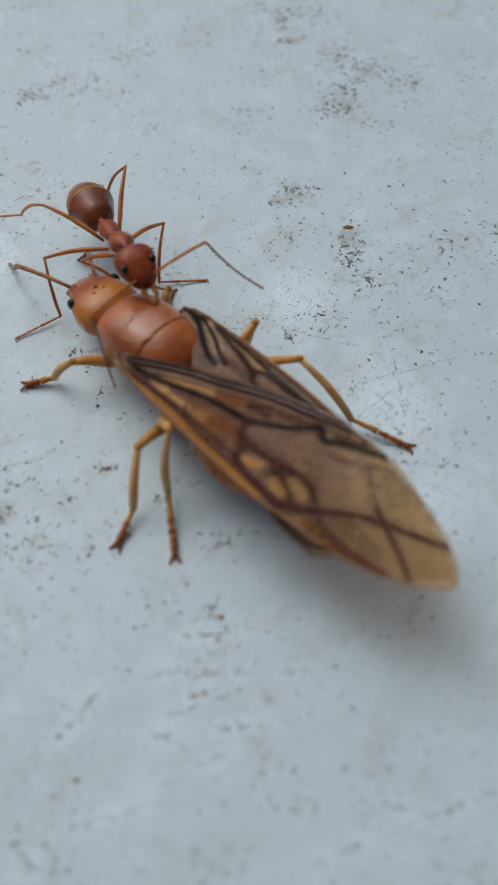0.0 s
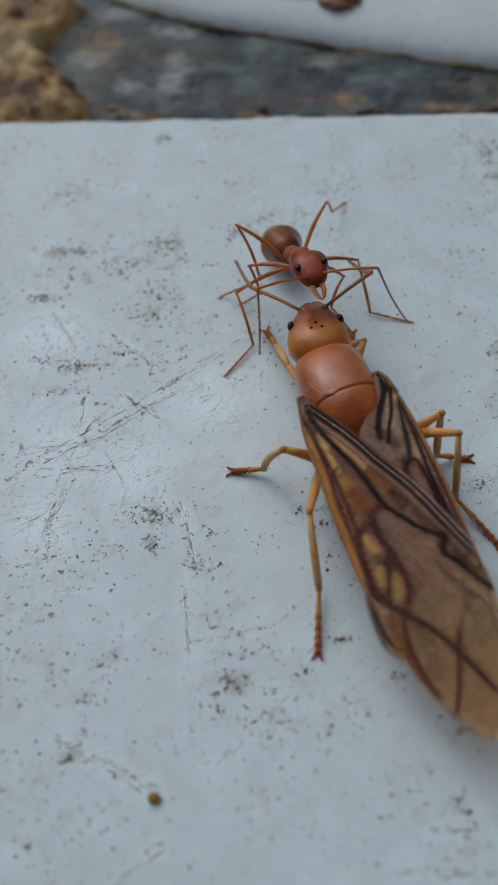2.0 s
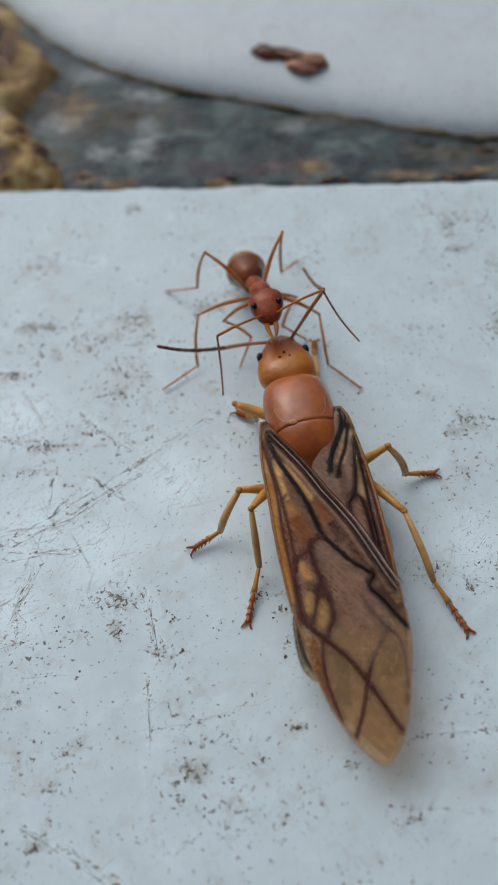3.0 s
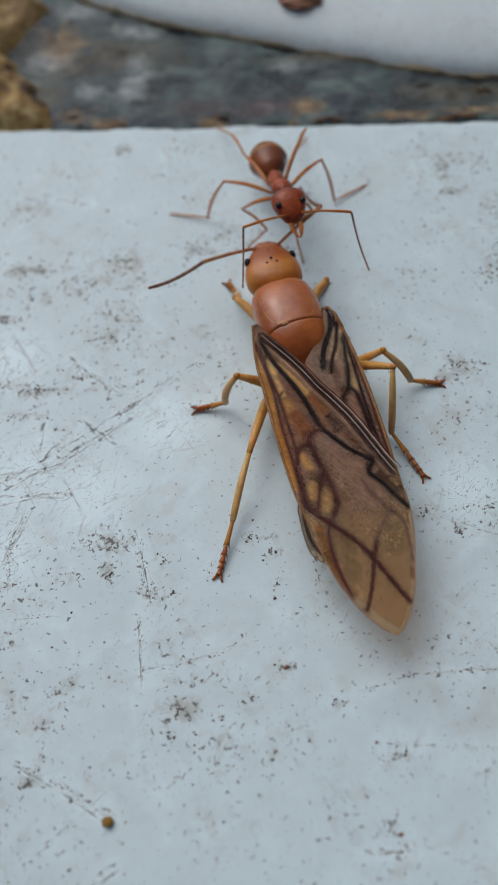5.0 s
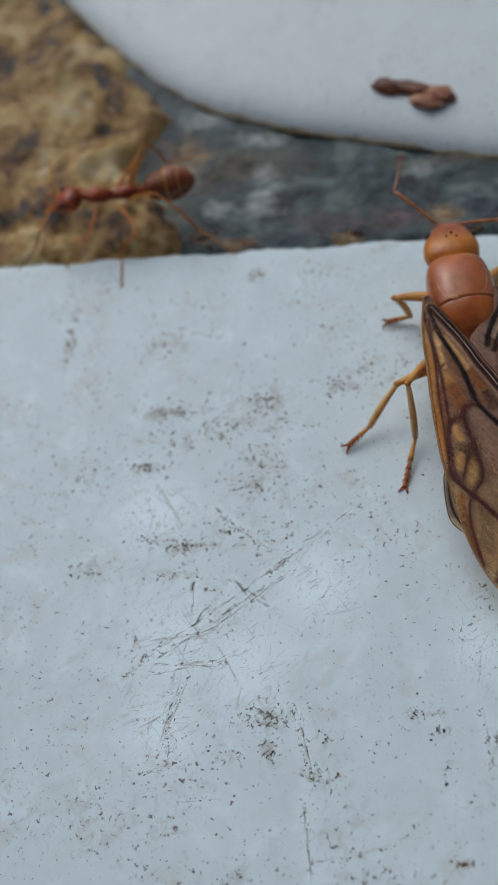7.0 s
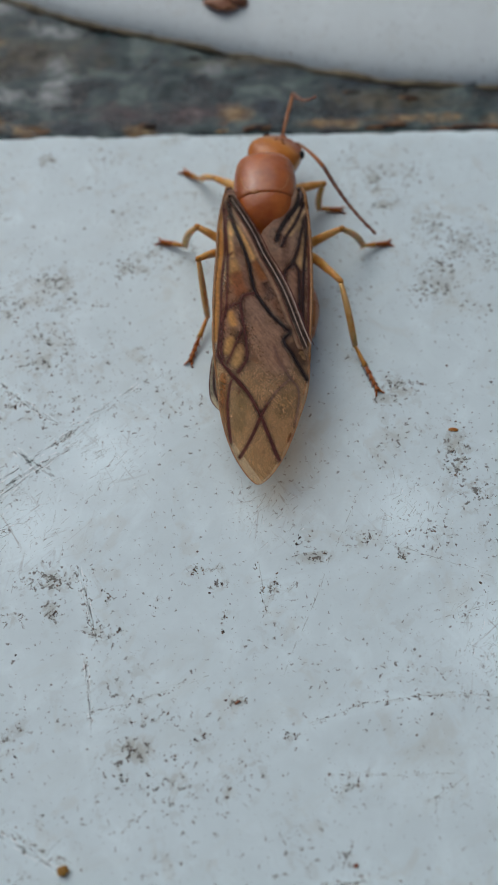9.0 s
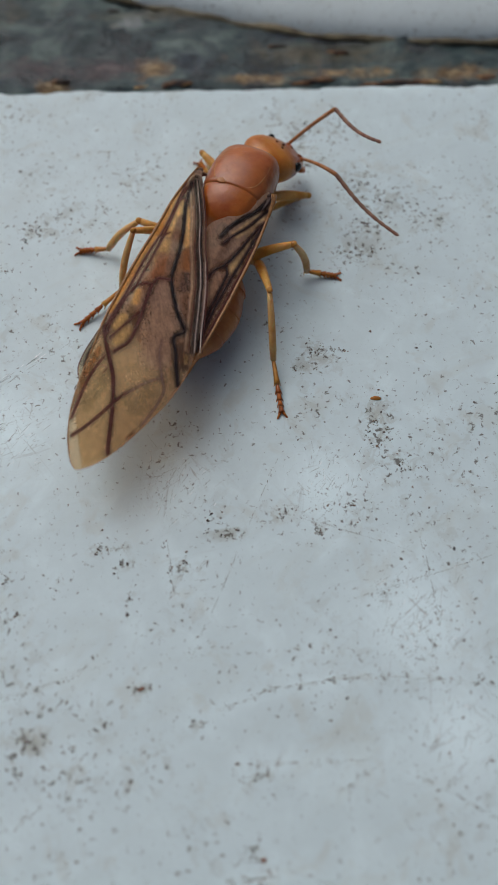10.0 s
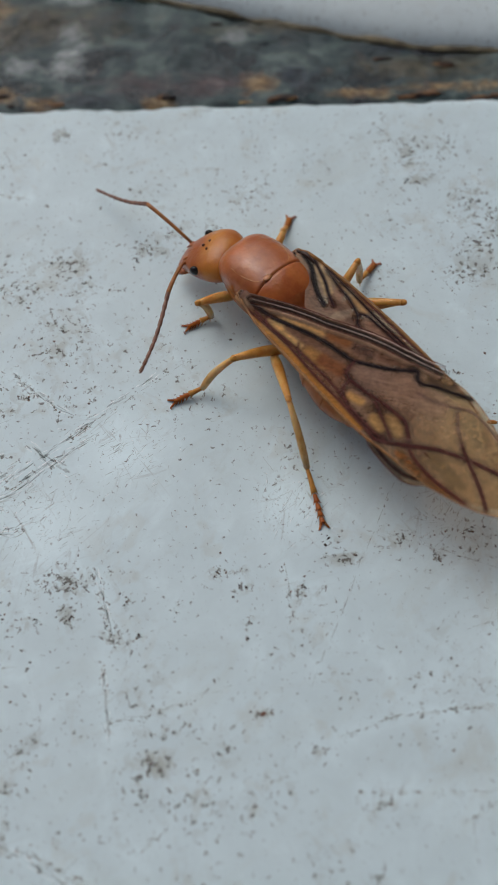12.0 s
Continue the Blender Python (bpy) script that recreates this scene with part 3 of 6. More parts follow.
def build_fixture():
    line = [Vector((p[0], p[1], 0)) for p in outline(260)]
    profile = [(-0.5, -6.5), (-0.4, -2.2), (-0.2, -1.0), (0.0, -0.62), (0.2, -0.34), (0.55, -0.08), (1.1, 0.18), (1.9, 0.42), (3.0, 0.64), (4.6, 0.84), (6.5, 1.0), (9, 1.15), (13, 1.35)]
    bm = bmesh.new()
    rows = []
    for i, q in enumerate(line):
        d = (line[min(i + 1, len(line) - 1)] - line[max(i - 1, 0)]).normalized()
        inward = Vector((d.y, -d.x, 0))
        if inward.y < 0 and inward.x < 0:
            inward = -inward
        rows.append([bm.verts.new((q.x + inward.x * o, q.y + inward.y * o, z)) for o, z in profile])
    for a, b in zip(rows, rows[1:]):
        for k in range(len(profile) - 1):
            bm.faces.new((a[k], b[k], b[k + 1], a[k + 1]))
    corner = bm.verts.new((150, 230, 1.9))
    for a, b in zip(rows, rows[1:]):
        bm.faces.new((a[-1], b[-1], corner))
    base = part("fixture_base", bm, FIXTURE)
    n = len(base.data.vertices)
    grime = np.zeros(n)
    for i in range(len(line)):
        for k, (o, _) in enumerate(profile):
            grime[i * len(profile) + k] = 0.4 * math.exp(-max(0.0, o) / 0.9)
    base.data.attributes.new("soil", "FLOAT", "POINT").data.foreach_set("value", grime.astype(np.float32))
    rim = bmesh.new()
    pts = [q for q in line if -40 < q.x < 60]
    tube(rim, [q + Vector((0, -0.12, -0.78 + 0.15 * noise.noise(q * 0.6))) for q in pts], [0.2 + 0.14 * noise.noise(q * 0.5) + 0.08 * noise.noise(q * 1.7) for q in pts], 8)
    part("grime_rim", rim, GRIME, base)
    return tagged(base, "white glazed rounded fixture base beyond the grimy joint", "fixture base", kind="structure")


def joint_height(x, y):
    r = noise.fractal(Vector((x * 0.28, y * 0.5, 0)), 1.0, 2.0, 5)
    fine = noise.fractal(Vector((x * 1.3, y * 1.8, 5)), 0.8, 2.0, 4)
    z = -0.8 + 0.3 * r + 0.09 * fine
    if y < 18.8:
        z -= 0.5 * (18.8 - y)
    return z


# deposits in the joint: kind, x, y, half width, half depth
DEPOSITS = [
    ("lime", -10.86, 22.6, 0.8, 2.1), ("lime", -13.5, 21.7, 0.9, 0.7), ("lime", -1.6, 23.7, 0.8, 0.6), ("lime", -16.5, 24.5, 1.5, 1.0), ("rust", -6.7, 20.2, 2.3, 0.8), ("rust", -2.8, 20.1, 2.9, 0.8), ("ochre", -0.4, 20.0, 1.0, 0.6), ("ochre", -5.75, 18.85, 0.9, 0.35),
    ("ochre", -12.0, 19.0, 1.2, 0.45), ("ochre", -14.0, 19.7, 0.8, 0.6), ("ochre", 10.0, 19.5, 2.8, 0.35), ("ochre", 5.0, 19.2, 1.8, 0.3), ("ink", 6.65, 22.5, 1.4, 0.7), ("ink", 9.5, 22.2, 1.9, 0.5), ("ink", -9.4, 19.1, 1.8, 0.5), ("moss", 8.6, 21.0, 4.3, 0.9), ("moss", -12.2, 24.8, 4.2, 1.4), ("ink", 1.4, 20.6, 1.2, 0.9), ("ochre", 16.0, 19.5, 3.0, 0.4), ("moss", -15.5, 25.0, 3.0, 2.4), ("ochre", -15.6, 26.0, 1.2, 1.6), ("moss", -16.0, 21.5, 1.6, 1.0), ("moss", 2.0, 24.2, 6.0, 0.5),
    ("ink", -25.5, 42.5, 1.3, 1.8), ("ink", -22.5, 38.6, 1.3, 1.8), ("ink", -19.4, 35.0, 1.4, 1.5), ("ink", -16.4, 31.8, 1.6, 1.0), ("ink", -12.2, 29.0, 2.0, 0.7), ("lime", -14.8, 29.3, 1.8, 0.9), ("lime", -11.0, 27.0, 1.6, 0.6)]


def build_joint():
    xs = [-150, -100, -70, *np.arange(-46, 40.1, 0.33), 60, 100, 150]
    ys = [16.5, 17.4, *np.arange(17.9, 34, 0.28), *np.arange(34, 62, 1.5), 100, 230]
    joint = part("grout_joint", height_sheet(xs, ys, joint_height, -6.8), JOINT)
    n = len(joint.data.vertices)
    place = np.zeros(3 * n)
    joint.data.vertices.foreach_get("co", place)
    x, y = place[0::3] / MM, place[1::3] / MM
    fields = {kind: np.zeros(n) for kind in ("rust", "ochre", "ink", "lime", "moss")}
    for kind, x0, y0, a, b in DEPOSITS:
        fields[kind] = np.maximum(fields[kind], np.exp(-0.7 * (((x - x0) / a) ** 2 + ((y - y0) / b) ** 2)))
    for name, kinds in (("stain", ("rust", "ochre", "ink")), ("bloom", ("lime", "moss", None))):
        rgba = np.column_stack([fields[k] if k else np.zeros(n) for k in kinds] + [np.ones(n)]).astype(np.float32)
        joint.data.attributes.new(name, "FLOAT_COLOR", "POINT").data.foreach_set("color", rgba.ravel())
    return tagged(joint, "wet black grimy grout joint between tile and fixture", "grout", kind="structure")


def build_crust(joint):
    """Rusty and sandy deposits that cling to the near side of the joint."""
    rnd = random.Random(11)
    spots = [(x, 18.75 + rnd.uniform(-0.2, 0.5)) for x in (-13.6, -11.2, -5.4, -1.2, 7.4, 8.4, 11.0, 12.6, 14.0, 17.5)]
    spots += [(0.9, 19.0), (0.2, 18.8), (-14.2, 19.6), (-11.9, 19.3), (6.2, 21.6), (9.2, 21.2), (-3.0, 24.6)]
    for i, (x, y) in enumerate(spots):
        bm = bmesh.new()
        bmesh.ops.create_icosphere(bm, subdivisions=2, radius=1)
        r = (rnd.uniform(0.2, 0.62), rnd.uniform(0.1, 0.2), rnd.uniform(0.06, 0.12))
        if x > 7 or abs(x - 0.9) < 0.1:
            r = (r[0] * 0.6 + 0.6, r[1] + 0.08, r[2])
        for v in bm.verts:
            v.co *= 1 + 0.55 * noise.fractal(v.co * 1.6 + Vector((i * 3.1, 0, 0)), 0.9, 2.0, 3)
            v.co = Vector((v.co.x * r[0] + x, v.co.y * r[1] + y, v.co.z * r[2] + joint_height(x, y)))
        part("crust", bm, RUST, joint)


# the border of the mortar: y, x
MORTAR_EDGE = ((18, 20, 22.5, 25, 27, 29, 31, 33.4, 37.8, 42.8, 50, 60, 80, 230), (-14.6, -14.8, -16.4, -18.2, -17.2, -16.5, -17.4, -19.2, -22.4, -26.8, -32, -38, -46, -62))


def build_mortar():
    """The lumpy yellow mortar that fills the corner beside the fixture."""
    def height(x, y):
        border = float(np.interp(y, MORTAR_EDGE[0], MORTAR_EDGE[1])) + 0.5 * noise.noise(Vector((y * 0.35, 2, 0))) + 0.6 * noise.noise(Vector((y * 1.1, 7, 0)))
        inside = min(1.0, max(-1.0, (border - x) / 2.2))
        near = min(1.0, max(0.0, (y - 17.9) / 0.8))
        lump = 0.8 * noise.fractal(Vector((x * 0.33, y * 0.33, 2)), 0.9, 2.0, 5) + 0.25 * noise.fractal(Vector((x * 1.2, y * 1.2, 8)), 0.8, 2.0, 4)
        return -1.9 + 1.85 * math.sin(inside * math.pi / 2) * (0.55 + 0.45 * near) + lump * max(0, inside) + 0.1 * near

    xs = [-150, -110, -80, -66, -60, *np.arange(-54, -12, 0.33)]
    ys = [18.05, *np.arange(18.3, 46, 0.33), 52, 60, 80, 120, 230]
    return tagged(part("mortar_lump", height_sheet(xs, ys, height, -6.6), OCHRE), "crumbling yellow ochre mortar with dark pits", "mortar", kind="structure")


def build_ground():
    bm = bmesh.new()
    height_ring = [bm.verts.new(p) for p in ((-4000, -4000, -7.2), (4000, -4000, -7.2), (4000, 4000, -7.2), (-4000, 4000, -7.2))]
    bm.faces.new(height_ring)
    return tagged(part("ground", bm, plain("concrete", (0.32, 0.31, 0.29), 0.85, 0.25, 0.05)), "plain grey concrete ground under the tile", "ground", kind="structure")


build_ground()
build_tile()
build_crust(build_joint())
build_mortar()
build_fixture()


# ---- the winged queen: y forward, x to its right, z up, standing on z = 0 ----
def wing_z(x, y):
    return 3.4 - 0.094 * (0.5 - y) + 0.16 - 0.045 * x * x


# outlines as (y, x) rows from the base to the tip
L_LEAD = [(0.6, -1.86), (-0.3, -2.09), (-1.35, -2.27), (-2.8, -2.36), (-4.3, -2.48), (-5.7, -2.55), (-7.1, -2.58), (-8.0, -2.54), (-9.3, -2.43), (-10.56, -2.28), (-11.57, -2.08), (-12.5, -1.78), (-13.2, -1.44), (-13.75, -1.08), (-14.0, -0.84), (-14.1, -0.68)]
L_TRAIL = [(0.6, -1.6), (0.1, -1.42), (-0.6, -1.1), (-1.7, -0.55), (-2.8, 0.03), (-3.84, 0.45), (-5.0, 0.92), (-6.0, 1.25), (-7.1, 1.54), (-7.9, 1.68), (-8.7, 1.74), (-9.5, 1.66), (-10.3, 1.48), (-11.2, 1.16), (-12.0, 0.86), (-12.84, 0.48), (-13.5, 0.06), (-13.9, -0.3), (-14.1, -0.62)]
R_LEAD = [(0.6, 1.7), (0.0, 1.88), (-0.9, 2.0), (-2.4, 2.06), (-4.4, 2.02), (-5.9, 1.94), (-7.3, 1.83), (-8.7, 1.70), (-10.0, 1.42), (-11.2, 1.1), (-12.8, 0.35), (-13.6, -0.2), (-13.85, -0.5)]
R_TRAIL = [(0.6, 1.5), (0.1, 1.22), (-1.1, 0.5), (-1.75, -0.15), (-2.6, -0.5), (-5.0, -1.25), (-7.2, -2.3), (-7.9, -2.59), (-8.4, -2.68), (-9.17, -2.75), (-9.85, -2.71), (-10.3, -2.48), (-10.5, -2.3), (-11.0, -2.1), (-12.0, -1.75), (-13.4, -0.85), (-13.85, -0.55)]
FOLD = [(-1.65, -0.15), (-1.21, -0.97), (-0.65, -2.11), (-0.21, -3.23), (0.16, -3.98), (0.57, -4.91), (0.98, -6.12), (1.28, -7.09), (1.55, -7.85)]

# veins of the upper forewing: line, ridge radius, pigment half width, halo width, halo strength, darkness 0 maroon to 1 black
UPPER_VEINS = [
    ([(-1.74, -0.28), (-1.57, -1.31), (-1.36, -1.94), (-1.04, -2.87), (-0.85, -3.62), (-0.71, -4.5), (-0.59, -5.08), (-0.25, -5.67), (0.09, -6.19), (0.51, -6.68), (0.85, -7.01)], 0.05, 0.075, 0.14, 0.5, 1.0),
    ([(0.85, -7.01), (0.9, -7.15), (0.63, -7.4), (0.67, -7.7), (0.91, -8.05), (1.21, -8.67), (1.61, -9.39)], 0.045, 0.075, 0.2, 0.55, 1.0),
    ([(-0.6, -5.11), (-0.91, -5.14), (-1.17, -5.23), (-1.3, -5.5), (-1.64, -5.57), (-1.95, -5.78)], 0.04, 0.065, 0.16, 0.5, 0.35),
    ([(-1.95, -5.78), (-2.09, -6.32), (-2.15, -7.15), (-2.19, -7.83), (-2.06, -8.26)], 0.04, 0.06, 0.16, 0.5, 0.3),
    ([(-1.28, -5.58), (-1.21, -6.29), (-1.12, -6.86), (-1.06, -7.42), (-1.04, -7.97), (-1.05, -8.32), (-1.23, -8.63), (-1.49, -8.95)], 0.045, 0.07, 0.22, 0.5, 0.4),
    ([(-1.67, -9.07), (-1.86, -9.63), (-1.94, -10.42), (-1.91, -11.2), (-1.82, -12.12)], 0.035, 0.05, 0.18, 0.5, 0.1),
    ([(-2.37, -7.94), (-2.09, -8.45), (-1.67, -9.04), (-1.18, -9.7), (-0.84, -10.26), (-0.52, -10.99), (-0.2, -11.85), (0.07, -12.63), (0.23, -13.04)], 0.04, 0.08, 0.17, 0.45, 0.4)]
MORE_UPPER_VEINS = [
    ([(-1.44, -12.84), (-1.06, -12.24), (-0.75, -11.62), (-0.47, -10.99), (-0.18, -10.48)], 0.028, 0.065, 0.13, 0.4, 0.3),
    ([(-0.18, -10.48), (0.23, -9.92), (0.61, -9.53), (0.87, -9.32)], 0.012, 0.045, 0.16, 0.3, -0.6),
    ([(0.2, -7.8), (0.4, -8.5), (0.87, -9.32), (1.17, -9.8), (1.14, -10.58), (0.96, -11.49)], 0.012, 0.045, 0.16, 0.25, -0.6),
    ([(-1.25, -6.93), (-1.46, -7.38), (-1.68, -7.9), (-1.91, -8.42)], 0.02, 0.05, 0.2, 0.45, 0.4),
    ([(-1.76, -9.67), (-1.41, -9.68), (-1.46, -9.94)], 0.012, 0.02, 0.06, 0.3, 0.4),
    ([(-2.01, -0.33), (-1.96, -1.6), (-1.96, -2.89), (-2.12, -4.33), (-2.19, -6.03), (-2.28, -7.13), (-2.34, -7.95)], 0.04, 0.045, 0.1, 0.4, 0.15),
    ([(-1.85, -0.6), (-1.89, -1.41), (-1.83, -2.91), (-1.85, -4.37), (-1.96, -6.06)], 0.03, 0.04, 0.12, 0.5, 0.3),
    ([(-1.62, -2.95), (-1.8, -3.1), (-1.9, -3.3)], 0.02, 0.03, 0.1, 0.4, 0.2),
    ([(-1.55, -1.3), (-1.75, -1.15), (-1.88, -1.3)], 0.02, 0.03, 0.1, 0.4, 0.2)]
LOWER_VEINS = [
    ([(1.64, 0.16), (1.45, -0.46), (1.03, -1.08), (0.67, -1.69), (0.47, -2.28)], 0.04, 0.09, 0.15, 0.6, 1.0),
    ([(1.81, -0.29), (1.37, -1.37), (1.0, -1.98), (0.72, -2.58)], 0.045, 0.07, 0.15, 0.5, 0.7),
    ([(1.82, -1.15), (1.61, -1.91), (1.42, -2.81), (1.13, -3.55), (0.86, -3.84), (0.74, -4.28)], 0.04, 0.06, 0.2, 0.6, 0.7),
    ([(1.13, -3.58), (1.31, -3.63), (1.42, -3.98), (1.42, -4.84), (1.4, -5.97), (1.45, -7.09)], 0.04, 0.06, 0.14, 0.5, 0.7),
    ([(1.92, -0.89), (1.75, -2.99), (1.61, -4.46), (1.54, -6.17), (1.59, -7.55)], 0.04, 0.06, 0.12, 0.6, 0.7),
    ([(1.97, -2.09), (1.87, -4.45), (1.78, -6.16), (1.74, -7.27)], 0.03, 0.04, 0.1, 0.5, 0.2),
    ([(-2.4, -7.8), (-2.55, -8.8), (-2.5, -9.6), (-2.25, -10.2)], 0.025, 0.05, 0.15, 0.4, 0.6)]

# coloured cells: spine, half width, colour, opacity
UPPER_CELLS = [
    ([(-2.05, -0.8), (-2.16, -2.9), (-2.3, -4.3), (-2.38, -6.0), (-2.44, -7.2)], 0.17, (0.62, 0.34, 0.085), 0.9),
    ([(-1.8, -1.4), (-1.73, -2.2), (-1.7, -2.95)], 0.27, (0.84, 0.63, 0.30), 0.95),
    ([(-1.2, -1.75), (-0.95, -2.4), (-0.6, -3.2)], 0.26, (0.80, 0.58, 0.27), 0.95),
    ([(-1.4, -2.2), (-1.2, -3.5), (-0.92, -4.7)], 0.22, (0.30, 0.195, 0.15), 0.85),
    ([(-1.62, -3.5), (-1.5, -4.3)], 0.28, (0.60, 0.37, 0.14), 0.88), ([(-1.42, -4.2), (-1.25, -5.0)], 0.3, (0.33, 0.15, 0.075), 0.82),
    ([(-0.42, -3.7), (-0.22, -4.3)], 0.28, (0.38, 0.18, 0.075), 0.85), ([(-0.1, -4.75), (0.1, -5.3)], 0.26, (0.17, 0.105, 0.09), 0.82),
    ([(0.35, -5.7), (0.75, -6.5)], 0.24, (0.24, 0.14, 0.10), 0.8),
    ([(-1.75, -6.0), (-1.62, -6.5)], 0.22, (0.70, 0.48, 0.20), 0.88), ([(-1.62, -6.9), (-1.35, -7.3)], 0.26, (0.26, 0.19, 0.13), 0.78),
    ([(-1.78, -7.35), (-1.85, -7.8)], 0.24, (0.70, 0.50, 0.22), 0.88), ([(-1.38, -7.9), (-1.5, -8.4)], 0.29, (0.66, 0.48, 0.23), 0.86)]
MORE_UPPER_CELLS = [
    # mid cells, lightened with the sheen of the film painted in
    ([(-0.75, -5.7), (-0.5, -6.3)], 0.42, (0.44, 0.33, 0.285), 0.75), ([(0.0, -7.2), (0.3, -8.6)], 0.6, (0.50, 0.375, 0.315), 0.7),
    ([(1.1, -7.75), (1.5, -8.5)], 0.26, (0.13, 0.075, 0.05), 0.8), ([(1.38, -8.1), (1.5, -8.35)], 0.1, (0.36, 0.25, 0.14), 0.75),
    ([(-2.12, -9.0), (-2.1, -10.3), (-1.97, -11.6)], 0.17, (0.33, 0.155, 0.055), 0.75), ([(0.78, -11.9), (0.66, -12.2)], 0.08, (0.26, 0.08, 0.025), 0.7),
    ([(-1.2, -9.9), (-1.5, -11.5)], 0.3, (0.37, 0.29, 0.18), 0.62), ([(0.4, -10.8), (0.7, -10.2)], 0.4, (0.40, 0.31, 0.20), 0.62)]
LOWER_CELLS = [
    ([(1.8, -1.5), (1.7, -2.6), (1.55, -3.5)], 0.26, (0.84, 0.65, 0.37), 0.95), ([(1.66, -0.7), (1.33, -1.45), (1.05, -1.95)], 0.19, (0.84, 0.66, 0.39), 0.95),
    ([(1.98, -0.5), (1.94, -2.4), (1.94, -4.4), (1.86, -6.0)], 0.11, (0.52, 0.27, 0.07), 0.88), ([(1.2, -4.2), (1.22, -5.4)], 0.22, (0.42, 0.29, 0.23), 0.82),
    ([(0.35, -1.9), (0.3, -2.6)], 0.34, (0.46, 0.40, 0.37), 0.66), ([(0.9, -2.6), (0.8, -3.5)], 0.2, (0.27, 0.19, 0.16), 0.8), ([(-2.6, -8.4), (-2.6, -9.6)], 0.2, (0.13, 0.12, 0.11), 0.5)]


def fine_line(points, n=8):
    return np.array([(q[0], q[1]) for q in smooth_profile([(x, y) for x, y in points], n * len(points))])


def pleats(xy):
    """Height of the fold's pleats over the flat wing."""
    d, side = to_line(xy, np.array(FOLD))
    off = d * side
    return np.where((off > -0.35) & (off < 0.6) & (xy[:, 1] > -7.9), 0.05 * (1 - np.cos(2 * math.pi * (off + 0.35) / 0.2375)), 0.0)


def ripple(x, y, lift):
    z = wing_z(x, y) + lift + 0.05 * noise.noise(Vector((x * 0.9, y * 0.55, lift))) + 0.02 * noise.noise(Vector((x * 2.6, y * 1.7, lift)))
    return z


def wing_pigment(xy, upper):
    """Colour and opacity of the membrane: ground tone, cells, folds, then the stained borders of the veins. Mid wing
    and folds include a painted sheen.
    """
    y = xy[:, 1]
    # The ground is lightened at mid wing, where a lilac sheen is painted in.
    stops = ((-14.2, -9.6, -8.0, -6.2, -5.0, -2.0, 1.0), ((0.60, 0.45, 0.31), (0.57, 0.44, 0.32), (0.53, 0.405, 0.33), (0.51, 0.385, 0.325), (0.43, 0.28, 0.20), (0.42, 0.26, 0.145), (0.38, 0.22, 0.10)))
    if not upper:
        stops = ((-14.2, -8.0, -4.0, 1.0), ((0.34, 0.26, 0.16), (0.30, 0.22, 0.16), (0.44, 0.33, 0.28), (0.42, 0.31, 0.25)))
    colour = np.array([np.interp(y, stops[0], [c[k] for c in stops[1]]) for k in range(3)]).T
    cover = np.interp(y, (-14.0, -9.0, -6.0, 0.0), (0.44, 0.50, 0.66, 0.86)) * (1.0 if upper else np.interp(y, (-9.0, -6.0), (0.45, 1.0)))
    wob = np.array([noise.noise(Vector((p[0] * 1.5, p[1] * 1.1, 3.0))) for p in xy])
    for spine, half, tone, opaque in (UPPER_CELLS + MORE_UPPER_CELLS if upper else LOWER_CELLS):
        d, _ = to_line(xy, fine_line(spine, 4))
        a = np.clip(1.45 - (d / half) * (1 + 0.35 * wob), 0, 1)
        a = (a * a * (3 - 2 * a))[:, None]
        colour = colour * (1 - a) + np.array(tone) * a
        cover = cover * (1 - a[:, 0]) + opaque * a[:, 0]
    if upper:
        d, side = to_line(xy, np.array(FOLD))
        s = d * side
        inside = (y > -7.95) & (s > -0.4) & (s < 0.75)
        band = np.interp(s, (-0.40, -0.30, -0.22, -0.10, -0.03, 0.03, 0.09, 0.13, 0.18, 0.25, 0.32, 0.42, 0.50, 0.6), (0, 1, 1, 1, 1, 1, 1, 1, 1, 1, 1, 1, 1, 1))
        # Black and pale pleats; the pale ones hold a painted sheen.
        tones = np.array([np.interp(s, (-0.37, -0.25, -0.11, -0.05, 0.02, 0.10, 0.18, 0.23, 0.34, 0.46, 0.55), v) for v in (
            (0.16, 0.52, 0.34, 0.022, 0.022, 0.22, 0.026, 0.16, 0.45, 0.30, 0.09), (0.10, 0.40, 0.24, 0.016, 0.017, 0.18, 0.020, 0.115, 0.34, 0.21, 0.06), (0.09, 0.31, 0.19, 0.022, 0.024, 0.18, 0.026, 0.11, 0.30, 0.19, 0.065))]).T
        a = (band * inside * (0.9 + 0.1 * wob))[:, None]
        colour = colour * (1 - a) + tones * a
        cover = np.maximum(cover, 0.9 * a[:, 0])
    for line, _, half, halo, strength, dark in (UPPER_VEINS + MORE_UPPER_VEINS if upper else LOWER_VEINS):
        d, _ = to_line(xy, fine_line(line, 6))
        k = min(1.0, max(0.0, dark))
        edge = np.array((0.15, 0.062, 0.052)) * (1 - k) + np.array((0.04, 0.026, 0.028)) * k
        core = np.array((0.12, 0.033, 0.034)) * (1 - k) + np.array((0.016, 0.009, 0.013)) * k
        faint = 1.0 if dark >= 0 else 0.7
        for a, tone, opaque in ((min(0.9, strength * 1.5) * np.exp(-(d / halo) ** 2 * (1 + 0.6 * wob)), edge, 0.75), (faint * np.clip(1.7 - d / half, 0, 1), core if dark >= 0 else (0.12, 0.075, 0.08), 0.95)):
            a = np.clip(a, 0, 1)[:, None]
            colour = colour * (1 - a) + np.array(tone) * a
            cover = cover * (1 - a[:, 0]) + opaque * a[:, 0]
    return colour, cover


